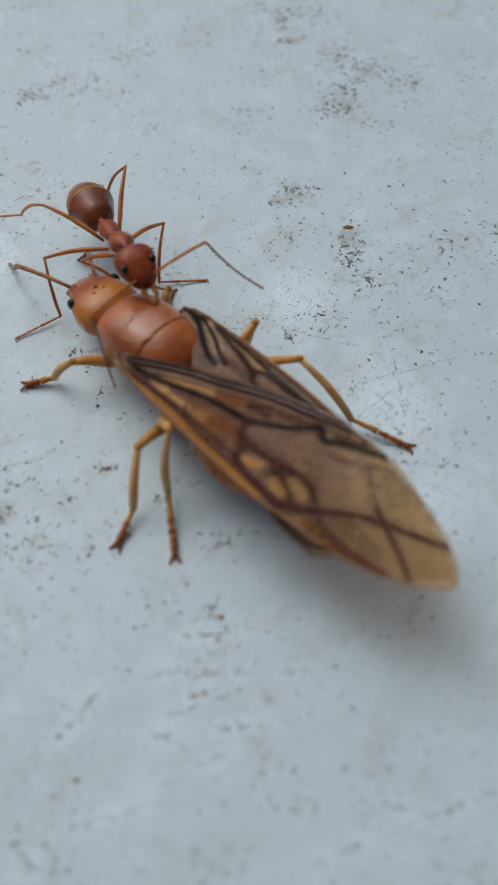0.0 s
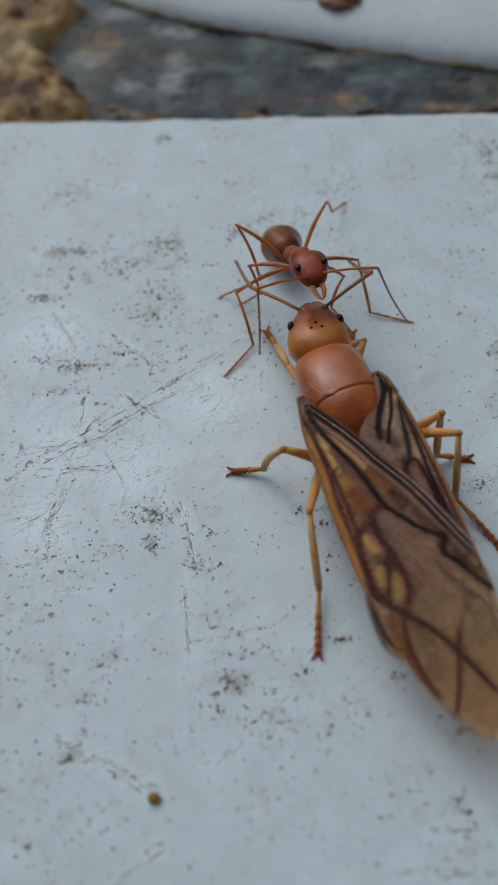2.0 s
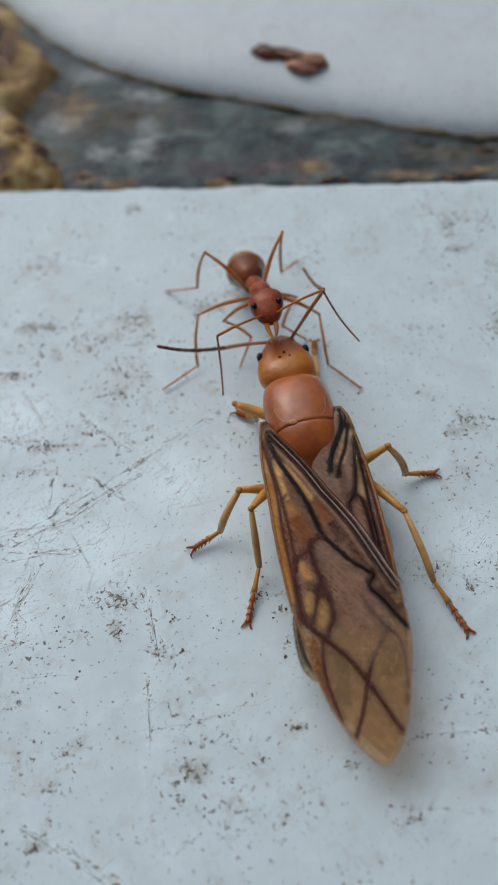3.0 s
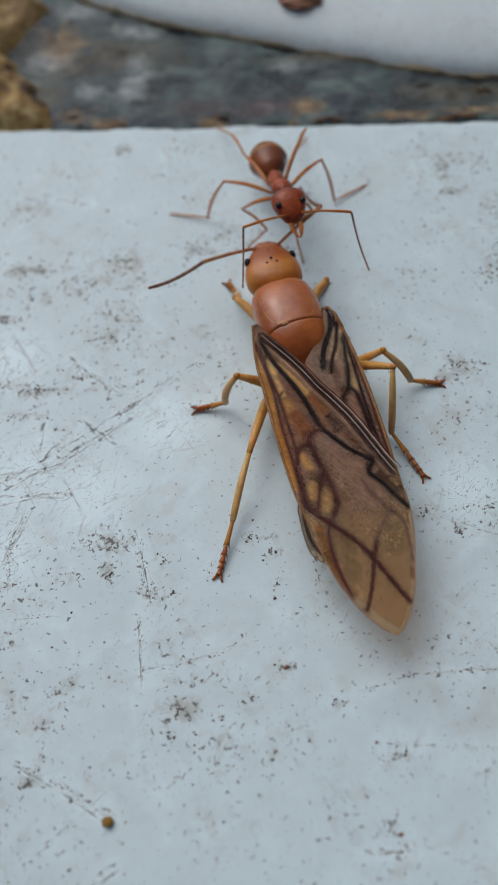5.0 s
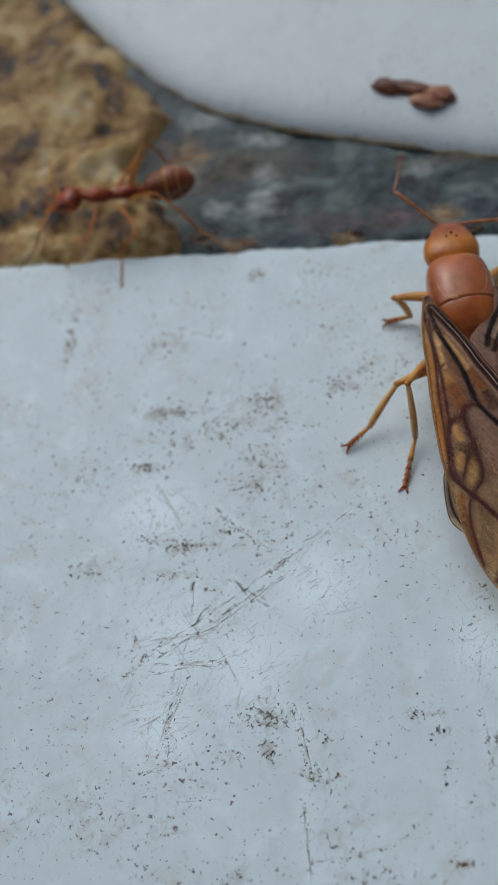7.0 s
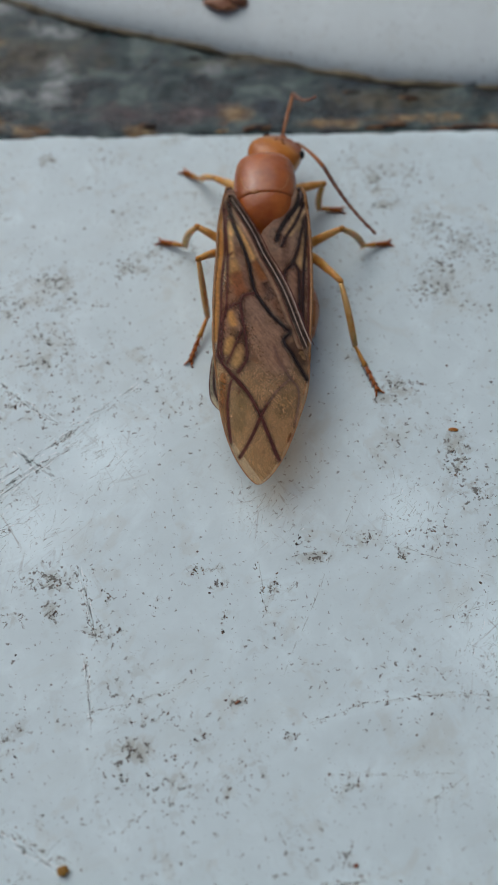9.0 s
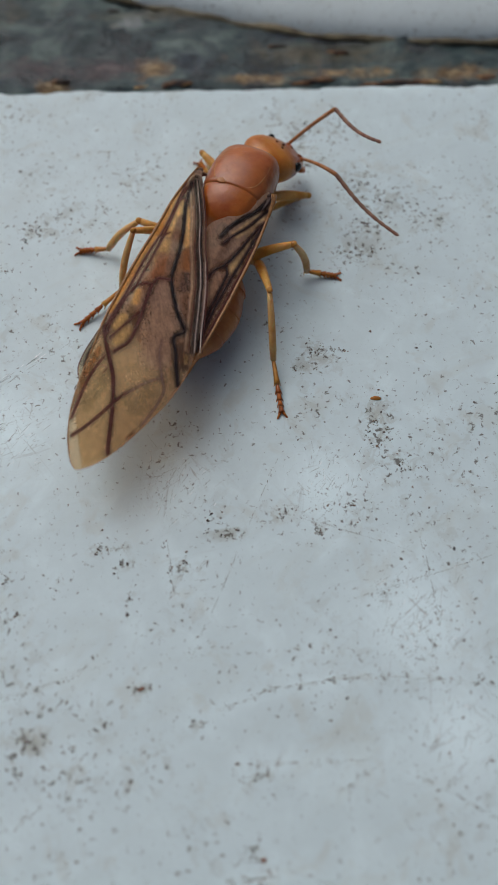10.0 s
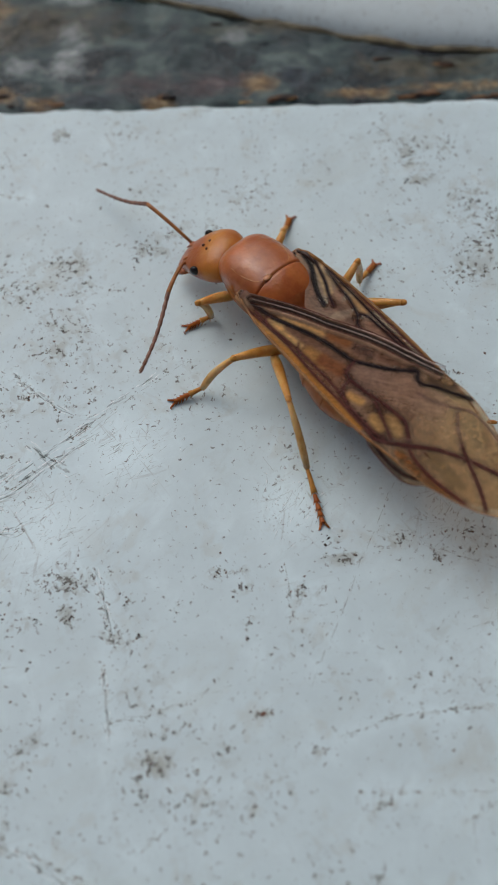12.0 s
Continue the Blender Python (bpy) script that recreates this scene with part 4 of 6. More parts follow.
def wing_sheet(left_edge, right_edge, lift, upper, rows=230, cols=104):
    """A thin pigmented wing between two edges, pleated along its fold."""
    la, ra = np.array(left_edge[::-1], float), np.array(right_edge[::-1], float)
    y0, y1 = la[-1][0], la[0][0]
    flat, top = [], []
    for i in range(rows):
        k = i / (rows - 1)
        y = y0 + (y1 - y0) * (1 - (1 - k) ** 1.12)
        a, b = np.interp(y, la[:, 0], la[:, 1]), np.interp(y, ra[:, 0], ra[:, 1])
        for j in range(cols):
            x = a + (b - a) * j / (cols - 1)
            flat.append((x, y))
            top.append(ripple(x, y, lift))
    colour, cover = wing_pigment(np.array(flat), upper)
    if upper:
        top = np.array(top) + pleats(np.array(flat))
    n = rows * cols
    verts = [(x * MM, y * MM, (z + 0.016) * MM) for (x, y), z in zip(flat, top)] + [(x * MM, y * MM, (z - 0.016) * MM) for (x, y), z in zip(flat, top)]
    faces = []
    for i in range(rows - 1):
        for j in range(cols - 1):
            a = i * cols + j
            faces.append((a, a + cols, a + cols + 1, a + 1))
            faces.append((n + a, n + a + 1, n + a + cols + 1, n + a + cols))
    rim = [j for j in range(cols)] + [i * cols + cols - 1 for i in range(1, rows)] + [(rows - 1) * cols + j for j in range(cols - 2, -1, -1)] + [i * cols for i in range(rows - 2, 0, -1)]
    for a, b in zip(rim, rim[1:] + rim[:1]):
        faces.append((a, b, n + b, n + a))
    me = bpy.data.meshes.new("forewing")
    me.from_pydata(verts, [], faces)
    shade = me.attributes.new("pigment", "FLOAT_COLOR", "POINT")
    rgba = np.ones((2 * n, 4), np.float32)
    rgba[:n, :3] = rgba[n:, :3] = np.clip(colour, 0, 1)
    shade.data.foreach_set("color", rgba.ravel())
    thick = me.attributes.new("opacity", "FLOAT", "POINT")
    thick.data.foreach_set("value", np.tile(1 - np.sqrt(1 - np.clip(cover, 0, 0.995)), 2).astype(np.float32))
    me.polygons.foreach_set("use_smooth", np.ones(len(me.polygons), bool))
    me.materials.append(MEMBRANE)
    return me


def vein(points, radius, lift, wing, material, name="vein"):
    """A raised vein running over the membrane."""
    flat = [Vector((q[0], q[1], 0)) for q in smooth_profile([(x, y) for x, y in points], max(12, 7 * len(points)))]
    n = len(flat)
    pts = [Vector((q.x, q.y, ripple(q.x, q.y, lift) + 0.016)) for q in flat]
    radii = [radius * (0.35 + 0.65 * math.sin(math.pi * min(1, max(0.12, i / n * 0.82 + 0.1)))) * (1 + 0.2 * noise.noise(Vector((q.x * 3, q.y * 3, 1)))) for i, q in enumerate(flat)]
    return part(name, tube(bmesh.new(), pts, radii, 6, 0.75 if material is EDGE_VEIN else 0.55), material, wing)


def build_wings(queen):
    wings = []
    for upper, lead, trail, lift, label in ((False, R_TRAIL, R_LEAD, 0.0, "smoky amber forewing folded beneath the other"), (True, L_LEAD, L_TRAIL, 0.2, "smoky amber forewing with dark veins lying on top")):
        wing = new("forewing", wing_sheet(lead, trail, lift, upper))
        wing.parent = queen
        wing["label"] = label
        wings.append(wing)
        for line, ridge, _, _, _, dark in (UPPER_VEINS + MORE_UPPER_VEINS if upper else LOWER_VEINS):
            vein(line, ridge * 0.65, lift, wing, BLACK_VEIN if dark > 0.55 else VEIN if dark >= 0 else FAINT_VEIN)
    right, left = wings
    vein([(x - 0.02, y) for y, x in R_LEAD[:9]], 0.075, 0.0, right, EDGE_VEIN, "edge_vein")
    vein([(x, y) for y, x in R_TRAIL[6:13]], 0.025, 0.0, right, VEIN, "edge_vein")
    vein([(x + 0.04, y) for y, x in L_LEAD[:9]], 0.075, 0.2, left, EDGE_VEIN, "edge_vein")
    vein([(x, y) for y, x in L_LEAD[8:]], 0.028, 0.2, left, EDGE_VEIN, "edge_vein")
    vein([(x, y) for y, x in L_TRAIL[10:]], 0.02, 0.2, left, EDGE_VEIN, "edge_vein")
    fold = fine_line(FOLD, 4)
    step = np.gradient(fold, axis=0)
    across = np.column_stack([-step[:, 1], step[:, 0]]) / np.hypot(step[:, 0], step[:, 1])[:, None]
    for off, r, material in ((-0.25, 0.034, PALE_FOLD_SHEEN), (-0.13, 0.02, VEIN), (-0.01, 0.03, BLACK_VEIN), (0.1, 0.022, PALE_FOLD_SHEEN), (0.19, 0.027, BLACK_VEIN), (0.33, 0.04, PALE_FOLD_SHEEN), (0.43, 0.025, VEIN)):
        pts = fold + across * off * np.linspace(0.7, 1.0, len(fold))[:, None]
        rows = [Vector((x, y, ripple(x, y, 0.2) + 0.045)) for x, y in pts]
        n = len(rows)
        part("fold_vein", tube(bmesh.new(), rows, [r * (0.4 + 0.6 * math.sin(math.pi * min(1, max(0.1, 0.1 + 0.85 * k / n)))) for k in range(n)], 6, 0.8), material, left)
    for s in (-1, 1):
        hinge = bmesh.new()
        tube(hinge, [(s * 1.42, 0.75, 3.1), (s * 1.62, 0.55, 3.32), (s * 1.72, 0.1, 3.44), (s * 1.62, -0.5, 3.44)], [0.06, 0.10, 0.10, 0.04], 10, 0.8)
        blob(hinge, (s * 1.6, 0.45, 3.42), (0.09, 0.13, 0.07), 10)
        part("wing_hinge", hinge, DARK, queen)
        plate = bmesh.new()
        tube(plate, [(s * 1.5, 1.05, 2.75), (s * 1.72, 0.75, 3.1), (s * 1.86, 0.2, 3.3), (s * 1.98, -0.6, 3.3)], [0.06, 0.13, 0.12, 0.06], 8, 0.8)
        part("wing_base_plate", plate, EDGE_VEIN, queen)


HEAD_PIVOT = Vector((0, 2.74, 2.64))


def build_head(queen):
    head = part("head", bulge([(-0.32, 0, -0.12, 0.35, 0.3, 0.35), (-0.05, 0, -0.08, 0.9, 0.55, 0.65), (0.4, 0, -0.05, 1.27, 0.74, 0.85), (0.95, 0, -0.05, 1.33, 0.74, 0.92), (1.45, 0, -0.09, 1.22, 0.63, 0.9), (1.9, 0, -0.16, 1.04, 0.5, 0.82), (2.3, 0, -0.26, 0.8, 0.38, 0.7), (2.65, 0, -0.42, 0.58, 0.26, 0.52), (2.9, 0, -0.56, 0.3, 0.13, 0.3)], 30, 36, 2.25), HEAD, queen, "glossy orange head")
    head.location = HEAD_PIVOT * MM
    for s in (-1, 1):
        part("eye", blob(bmesh.new(), (s * 1.06, 1.7, 0.05), (0.17, 0.24, 0.24), 18), EYE, head, "shiny black compound eye")
        jaw = bmesh.new()
        tube(jaw, [(s * 0.42, 2.55, -0.72), (s * 0.42, 2.9, -0.86), (s * 0.22, 3.15, -0.98), (s * 0.03, 3.25, -1.02)], [0.24, 0.22, 0.14, 0.05], 8, 0.6)
        part("mandible", jaw, SCUTUM, head)
        socket = bmesh.new()
        blob(socket, (s * 0.54, 2.4, -0.08), (0.15, 0.17, 0.12), 12)
        tube(socket, [(s * 0.3, 2.1, 0.14), (s * 0.38, 2.4, 0.04), (s * 0.4, 2.65, -0.14)], [0.03, 0.07, 0.04], 6)
        part("antenna_socket", socket, SCUTUM, head, "raised reddish rim")
    for x, y in ((0, 1.5), (-0.23, 1.24), (0.23, 1.24)):
        part("ocellus", blob(bmesh.new(), (x, y, 0.6 - 0.22 * (y - 1.3) - 0.06 * abs(x)), (0.07, 0.07, 0.055), 12), OCELLUS, head, "small dark simple eye")
    ridge = bmesh.new()
    tube(ridge, [(0, 1.95, 0.3), (0, 2.25, 0.13), (0, 2.6, -0.13)], [0.03, 0.06, 0.03], 6)
    part("frontal_ridge", ridge, HEAD, head)
    return head


def antenna_piece(name, length, radii, beads, material, parent):
    bm = bmesh.new()
    if beads:
        pts, radii_list = [], []
        for i in range(beads):
            r = radii[0] + (radii[1] - radii[0]) * i / (beads - 1)
            for f, k in ((0.0, 0.74), (0.25, 1.0), (0.75, 1.05)):
                y = (i + f) * length / beads
                pts.append((0, y, -0.25 * math.sin(math.pi * y / length)))
                radii_list.append(r * k)
        tube(bm, pts + [(0, length, 0)], radii_list + [radii[1] * 0.3], 8)
    else:
        pts = [(0, length * k / 6, 0.08 * math.sin(k / 6 * math.pi)) for k in range(7)]
        tube(bm, pts, [radii[0] + (radii[1] - radii[0]) * k / 6 for k in range(7)], 8)
    return part(name, bm, material, parent)


LEG_SIZES = {"f": (2.08, 1.75, 1.15), "m": (2.89, 2.41, 1.39), "h": (3.71, 3.11, 2.42)}
QUEEN_HIPS = {"f": (0.85, 1.9, 1.35), "m": (1.04, -1.64, 0.95), "h": (1.65, -1.15, 0.8)}
QUEEN_BEND = {"f": (0.1, 0.62, 0.2), "m": (0.08, 0.52, 0.25), "h": (-1.16, 0.73, 0.19)}


def leg_pieces(sizes, thick, parent, mats, segments=True):
    """Femur, tibia and tarsus of one leg, each along its own y axis."""
    lf, lt, ls = sizes
    femur = bmesh.new()
    tube(femur, [(0, lf * k / 8, 0.05 * lf * math.sin(math.pi * k / 8)) for k in range(9)], [thick * v for v in (0.55, 0.85, 1.0, 1.05, 1.0, 0.92, 0.82, 0.7, 0.6)], 10)
    tibia = bmesh.new()
    tube(tibia, [(0, lt * k / 6, 0.07 * lt * math.sin(math.pi * k / 6)) for k in range(7)], [thick * v for v in (0.5, 0.6, 0.68, 0.72, 0.74, 0.72, 0.62)], 9)
    tube(tibia, [(0.02, lt * 0.96, -thick * 0.5), (0.06, lt * 1.08, -thick * 1.0)], [thick * 0.16, 0.01], 5)
    pieces = [part(n, bm, m, parent) for n, bm, m in (("femur", femur, mats[0]), ("tibia", tibia, mats[1]))]
    part("knee", blob(bmesh.new(), (0, lf, 0), (thick * 0.66, thick * 0.85, thick * 0.66), 10), mats[3], pieces[0])
    part("ankle", blob(bmesh.new(), (0, lt, 0), (thick * 0.6, thick * 0.55, thick * 0.6), 10), mats[3], pieces[1])
    cuts = (0.0, 0.48, 0.64, 0.77, 0.88, 1.0)
    whole = None
    for a, b in zip(cuts, cuts[1:]):
        bm = bmesh.new()
        tube(bm, [(0, ls * (a + (b - a) * k), 0) for k in (0, 0.15, 0.7, 0.97)], [thick * v for v in (0.3, 0.4, 0.5, 0.66)], 8)
        if segments:
            for s in (-1, 1):
                tube(bm, [(s * thick * 0.35, ls * b - 0.08, -thick * 0.2), (s * thick * 0.75, ls * b + 0.06, -thick * 0.45)], [thick * 0.2, 0.008], 4)
        ob = part("tarsus" if whole is None else "tarsomere", bm, mats[3] if whole is None else mats[2], parent if whole is None else whole)
        whole = whole or ob
    for s in (-1, 1):
        bm = bmesh.new()
        tube(bm, [(s * thick * 0.25, ls, 0), (s * thick * 0.9, ls + thick * 1.1, 0.0), (s * thick * 1.3, ls + thick * 1.3, -thick * 0.9)], [thick * 0.28, thick * 0.2, 0.01], 5)
        part("claw", bm, mats[2], whole)
    return pieces + [whole]


SCUTUM_ROWS = [(3.02, 0, 2.6, 0.35, 0.15, 0.3), (2.9, 0, 2.75, 0.9, 0.5, 0.5), (2.4, 0, 2.8, 1.33, 0.95, 0.8), (1.6, 0, 2.8, 1.5, 1.17, 0.9), (0.8, 0, 2.8, 1.52, 1.2, 0.9), (0.25, 0, 2.8, 1.47, 1.17, 0.9), (0.06, 0, 2.8, 1.45, 1.14, 0.85), (-0.06, 0, 2.78, 1.36, 1.0, 0.8)]


def back_z(x, y):
    """Height of the domed back plate."""
    rows = np.array(SCUTUM_ROWS[::-1])
    rx, up = np.interp(y, rows[:, 0], rows[:, 3]), np.interp(y, rows[:, 0], rows[:, 4])
    return float(2.8 + up * max(0.0, 1 - (abs(x) / rx) ** 2.5) ** (1 / 2.5))


def build_queen():
    queen = tagged(new("winged_queen_ant"), "orange winged queen ant with long amber wings walking on the tile", "ant")
    part("mesosoma", bulge([(3.0, 0, 2.2, 0.4, 0.4, 0.4), (2.6, 0, 2.15, 1.05, 0.8, 0.8), (1.8, 0, 2.1, 1.4, 1.0, 1.05), (0.6, 0, 2.0, 1.48, 1.2, 1.1), (-0.6, 0, 2.0, 1.35, 1.1, 1.0), (-1.6, 0, 1.95, 1.05, 0.8, 0.85), (-2.4, 0, 1.8, 0.6, 0.45, 0.5)], 24, 28), ABDOMEN, queen)
    part("scutum", bulge(SCUTUM_ROWS, 34, 40, 2.5), SCUTUM, queen, "smooth domed reddish-brown back plate")
    part("scutellum", bulge([(0.2, 0, 2.7, 1.2, 1.0, 0.5), (0.05, 0, 2.74, 1.44, 1.15, 0.7), (-0.25, 0, 2.74, 1.46, 1.14, 0.7), (-0.8, 0, 2.7, 1.32, 1.0, 0.7), (-1.3, 0, 2.62, 1.02, 0.76, 0.6), (-1.58, 0, 2.5, 0.6, 0.44, 0.4), (-1.68, 0, 2.4, 0.2, 0.12, 0.15)], 24, 36, 2.3), AMBER, queen, "glossy orange rear back plate")
    knob = bmesh.new()
    blob(knob, (-0.5, 0.1, back_z(-0.5, 0.1) - 0.01), (0.21, 0.15, 0.06), 16)
    part("back_knob", knob, SEAM, queen)
    # Furrow lines in paler cuticle: the gloss along the crease, put into colour.
    for s in (-1, 1):
        line = bmesh.new()
        pts = smooth_profile([(s * 0.6, 0.08), (s * 0.9, 0.3), (s * 1.08, 0.75), (s * 1.14, 1.4), (s * 1.08, 2.0), (s * 0.98, 2.3)], 20)
        tube(line, [Vector((x, y, back_z(x, y) - 0.022)) for x, y in pts], [0.012] + [0.034] * 18 + [0.012], 8)
        part("back_furrow_highlight", line, SEAM, queen)
    neck = bmesh.new()
    tube(neck, [(0, 2.3, 2.3), (0, 2.8, 2.4)], [0.55, 0.5], 14)
    part("neck", neck, AMBER, queen)
    part("petiole", bulge([(-2.1, 0, 1.7, 0.25, 0.25, 0.25), (-2.5, 0, 1.75, 0.5, 0.5, 0.4), (-3.0, 0, 1.65, 0.35, 0.35, 0.3)], 10, 16), ABDOMEN, queen)
    rings = [(-2.35, -3.6, 1.5, 2.15), (-3.5, -4.9, 2.13, 2.38), (-4.82, -6.1, 2.37, 2.15), (-6.02, -7.2, 2.14, 1.45), (-7.1, -7.9, 1.45, 0.25)]
    for i, (a, b, ra, rb) in enumerate(rings):
        z = 1.5 - 0.03 * i
        keys = [(a, 0, z, ra * 0.985 if i else 0.4, ra * 0.5 if i else 0.3, ra * 0.47 if i else 0.3), (a + (b - a) * 0.2, 0, z, ra * 1.0 if i else 1.3, ra * 0.51 if i else 0.8, ra * 0.48 if i else 0.75), (a + (b - a) * 0.6, 0, z, (ra + rb) / 2 * 1.02, (ra + rb) / 2 * 0.52, (ra + rb) / 2 * 0.49), (b, 0, z, rb, rb * 0.51, rb * 0.48)]
        part("abdomen_segment", bulge(keys, 14, 32), ABDOMEN, queen)
    build_wings(queen)
    head = build_head(queen)
    legs = {}
    for s, side in ((-1, "l"), (1, "r")):
        for pos in "fmh":
            legs[side + pos] = leg_pieces(LEG_SIZES[pos], 0.235 if pos != "h" else 0.22, queen, (LEG, TIBIA, TARSUS, KNEE))
            hx, hy, hz = QUEEN_HIPS[pos]
            coxa = bmesh.new()
            tube(coxa, [(s * 0.3, hy - 0.1, hz + 0.3), (s * hx, hy, hz)], [0.42, 0.26], 10)
            part("coxa", coxa, LEG, queen)
    feelers = {}
    for s, side in ((-1, "l"), (1, "r")):
        feelers[side] = (antenna_piece("scape", 2.7, (0.075, 0.10), 0, SCAPE, head), antenna_piece("funiculus", 4.2, (0.10, 0.075), 10, FEELER, head))
    return queen, head, legs, feelers


# ---- the worker ant: same axes, origin in the middle of its trunk ----
WORKER_SIZES = {"f": (2.44, 1.6, 1.58), "m": (2.8, 2.5, 2.0), "h": (2.9, 2.9, 2.35)}
WORKER_BEND = {"f": (-1.2, 0.97, 0.8), "m": (-1.15, 0.86, 0.08), "h": (-0.77, 0.6, 0.55)}
WORKER_HIPS = {"f": (0.35, 0.9, -0.35), "m": (0.38, 0.0, -0.4), "h": (0.35, -0.8, -0.35)}


def build_worker():
    ant = tagged(new("worker_ant"), "slender reddish-brown worker ant with long thin legs", "ant")
    part("pronotum", bulge([(1.75, 0, 0.1, 0.16, 0.16, 0.16), (1.45, 0, 0.1, 0.3, 0.3, 0.28), (1.0, 0, 0.08, 0.5, 0.42, 0.38), (0.45, 0, 0.02, 0.45, 0.38, 0.36), (-0.05, 0, -0.05, 0.28, 0.26, 0.3)], 16, 18), WORKER, ant)
    part("propodeum", bulge([(0.1, 0, -0.05, 0.26, 0.24, 0.28), (-0.5, 0, 0.0, 0.38, 0.35, 0.35), (-1.05, 0, 0.0, 0.4, 0.38, 0.36), (-1.45, 0, -0.1, 0.22, 0.22, 0.2)], 14, 18), WORKER, ant)
    part("petiole", bulge([(-1.35, 0, -0.12, 0.12, 0.12, 0.12), (-1.75, 0, -0.02, 0.22, 0.24, 0.18), (-2.3, 0, -0.05, 0.14, 0.14, 0.13)], 10, 12), WORKER, ant)
    rings = [(-2.05, -3.5, 0.16, 0.98), (-3.4, -4.15, 0.95, 0.84), (-4.05, -4.62, 0.82, 0.56), (-4.54, -5.0, 0.53, 0.1)]
    raised = Matrix.Translation((0, -1.75, 0)) @ Matrix.Rotation(radians(-8), 4, "X") @ Matrix.Scale(1.03, 4) @ Matrix.Translation((0, 2.1, 0))
    for i, (a, b, ra, rb) in enumerate(rings):
        mid = (ra + rb) / 2 + (0.24 if i == 0 else 0.04)
        keys = [(a, 0, 0, ra * 0.94, ra * 0.9, ra * 0.9), (a + (b - a) * 0.25, 0, 0, ra * 1.01 if i else 0.6, ra * 0.95 if i else 0.56, ra * 0.95 if i else 0.56), (a + (b - a) * 0.65, 0, 0, mid, mid * 0.94, mid * 0.94), (b, 0, 0, rb, rb * 0.94, rb * 0.94)]
        bm = bulge(keys, 12, 24)
        bm.transform(raised)
        part("gaster_segment", bm, WORKER_GASTER, ant)
        if i < 2:
            band = bmesh.new()
            loft(band, [body_ring(b + o, 0, 0, rb * k, rb * 0.94 * k, rb * 0.94 * k, 24) for o, k in ((0.05, 0.985), (0.02, 1.012), (-0.02, 1.012), (-0.05, 0.95))], False)
            band.transform(raised)
            part("gaster_band", band, KNEE, ant, "thin pale band between segments")
    k = 0.81
    keys = [(-0.1, 0, 0.05, 0.2, 0.2, 0.2), (0.08, 0, 0.05, 0.72, 0.45, 0.45), (0.45, 0, 0.05, 0.99, 0.6, 0.62), (0.95, 0, 0.0, 0.97, 0.58, 0.62), (1.5, 0, -0.08, 0.78, 0.46, 0.52), (1.9, 0, -0.16, 0.58, 0.34, 0.4), (2.1, 0, -0.22, 0.3, 0.2, 0.25)]
    head = part("head", bulge([tuple(v * k for v in row) for row in keys], 20, 24, 2.2), WORKER, ant, "reddish heart-shaped head")
    head.location = (0, 1.85 * MM, 0.1 * MM)
    for s in (-1, 1):
        part("eye", blob(bmesh.new(), (s * 0.72 * k, 1.15 * k, 0.38 * k), (0.15, 0.18, 0.14), 12), EYE, head)
        jaw = bmesh.new()
        tube(jaw, [(s * 0.26 * k, 1.9 * k, -0.25 * k), (s * 0.25 * k, 2.45 * k, -0.38 * k), (s * 0.14 * k, 2.85 * k, -0.5 * k), (s * 0.02 * k, 3.05 * k, -0.56 * k)], [0.13, 0.11, 0.08, 0.03], 8, 0.6)
        part("mandible", jaw, WORKER_LEG, head)
    legs = {}
    for side in "lr":
        for pos in "fmh":
            legs[side + pos] = leg_pieces(WORKER_SIZES[pos], 0.098, ant, (WORKER_LEG, WORKER_LEG, WORKER_LEG, WORKER_LEG), False)
    feelers = {side: (antenna_piece("scape", 2.3, (0.05, 0.065), 0, WORKER_LEG, head), antenna_piece("funiculus", 2.8, (0.05, 0.042), 11, FEELER, head)) for side in "lr"}
    return ant, head, legs, feelers


# ---- small things on the tile and the fixture ----
def fleck(verts, faces, x, y, length, width, turn, rnd, thick=0.025):
    """One flat crumb with an uneven outline."""
    n = rnd.choice((5, 6, 7))
    base = len(verts)
    c, s = math.cos(turn), math.sin(turn)
    z = tile_z(x, y)
    for k in range(n):
        a = 2 * math.pi * k / n + rnd.uniform(-0.25, 0.25)
        r = rnd.uniform(0.6, 1.1)
        u, v = length * r * math.cos(a), width * r * math.sin(a)
        verts.append((x + u * c - v * s, y + u * s + v * c, z - 0.01))
    for k in range(n):
        q = verts[base + k]
        verts.append((x + (q[0] - x) * 0.7, y + (q[1] - y) * 0.7, z + thick))
    for k in range(n):
        faces.append((base + k, base + (k + 1) % n, base + n + (k + 1) % n, base + n + k))
    faces.append(tuple(base + n + k for k in range(n)))


def stuff_object(name, verts, faces, material, label, category):
    me = bpy.data.meshes.new(name)
    me.from_pydata([(x * MM, y * MM, z * MM) for x, y, z in verts], [], faces)
    me.materials.append(material)
    return tagged(new(name, me), label, category, kind="stuff")


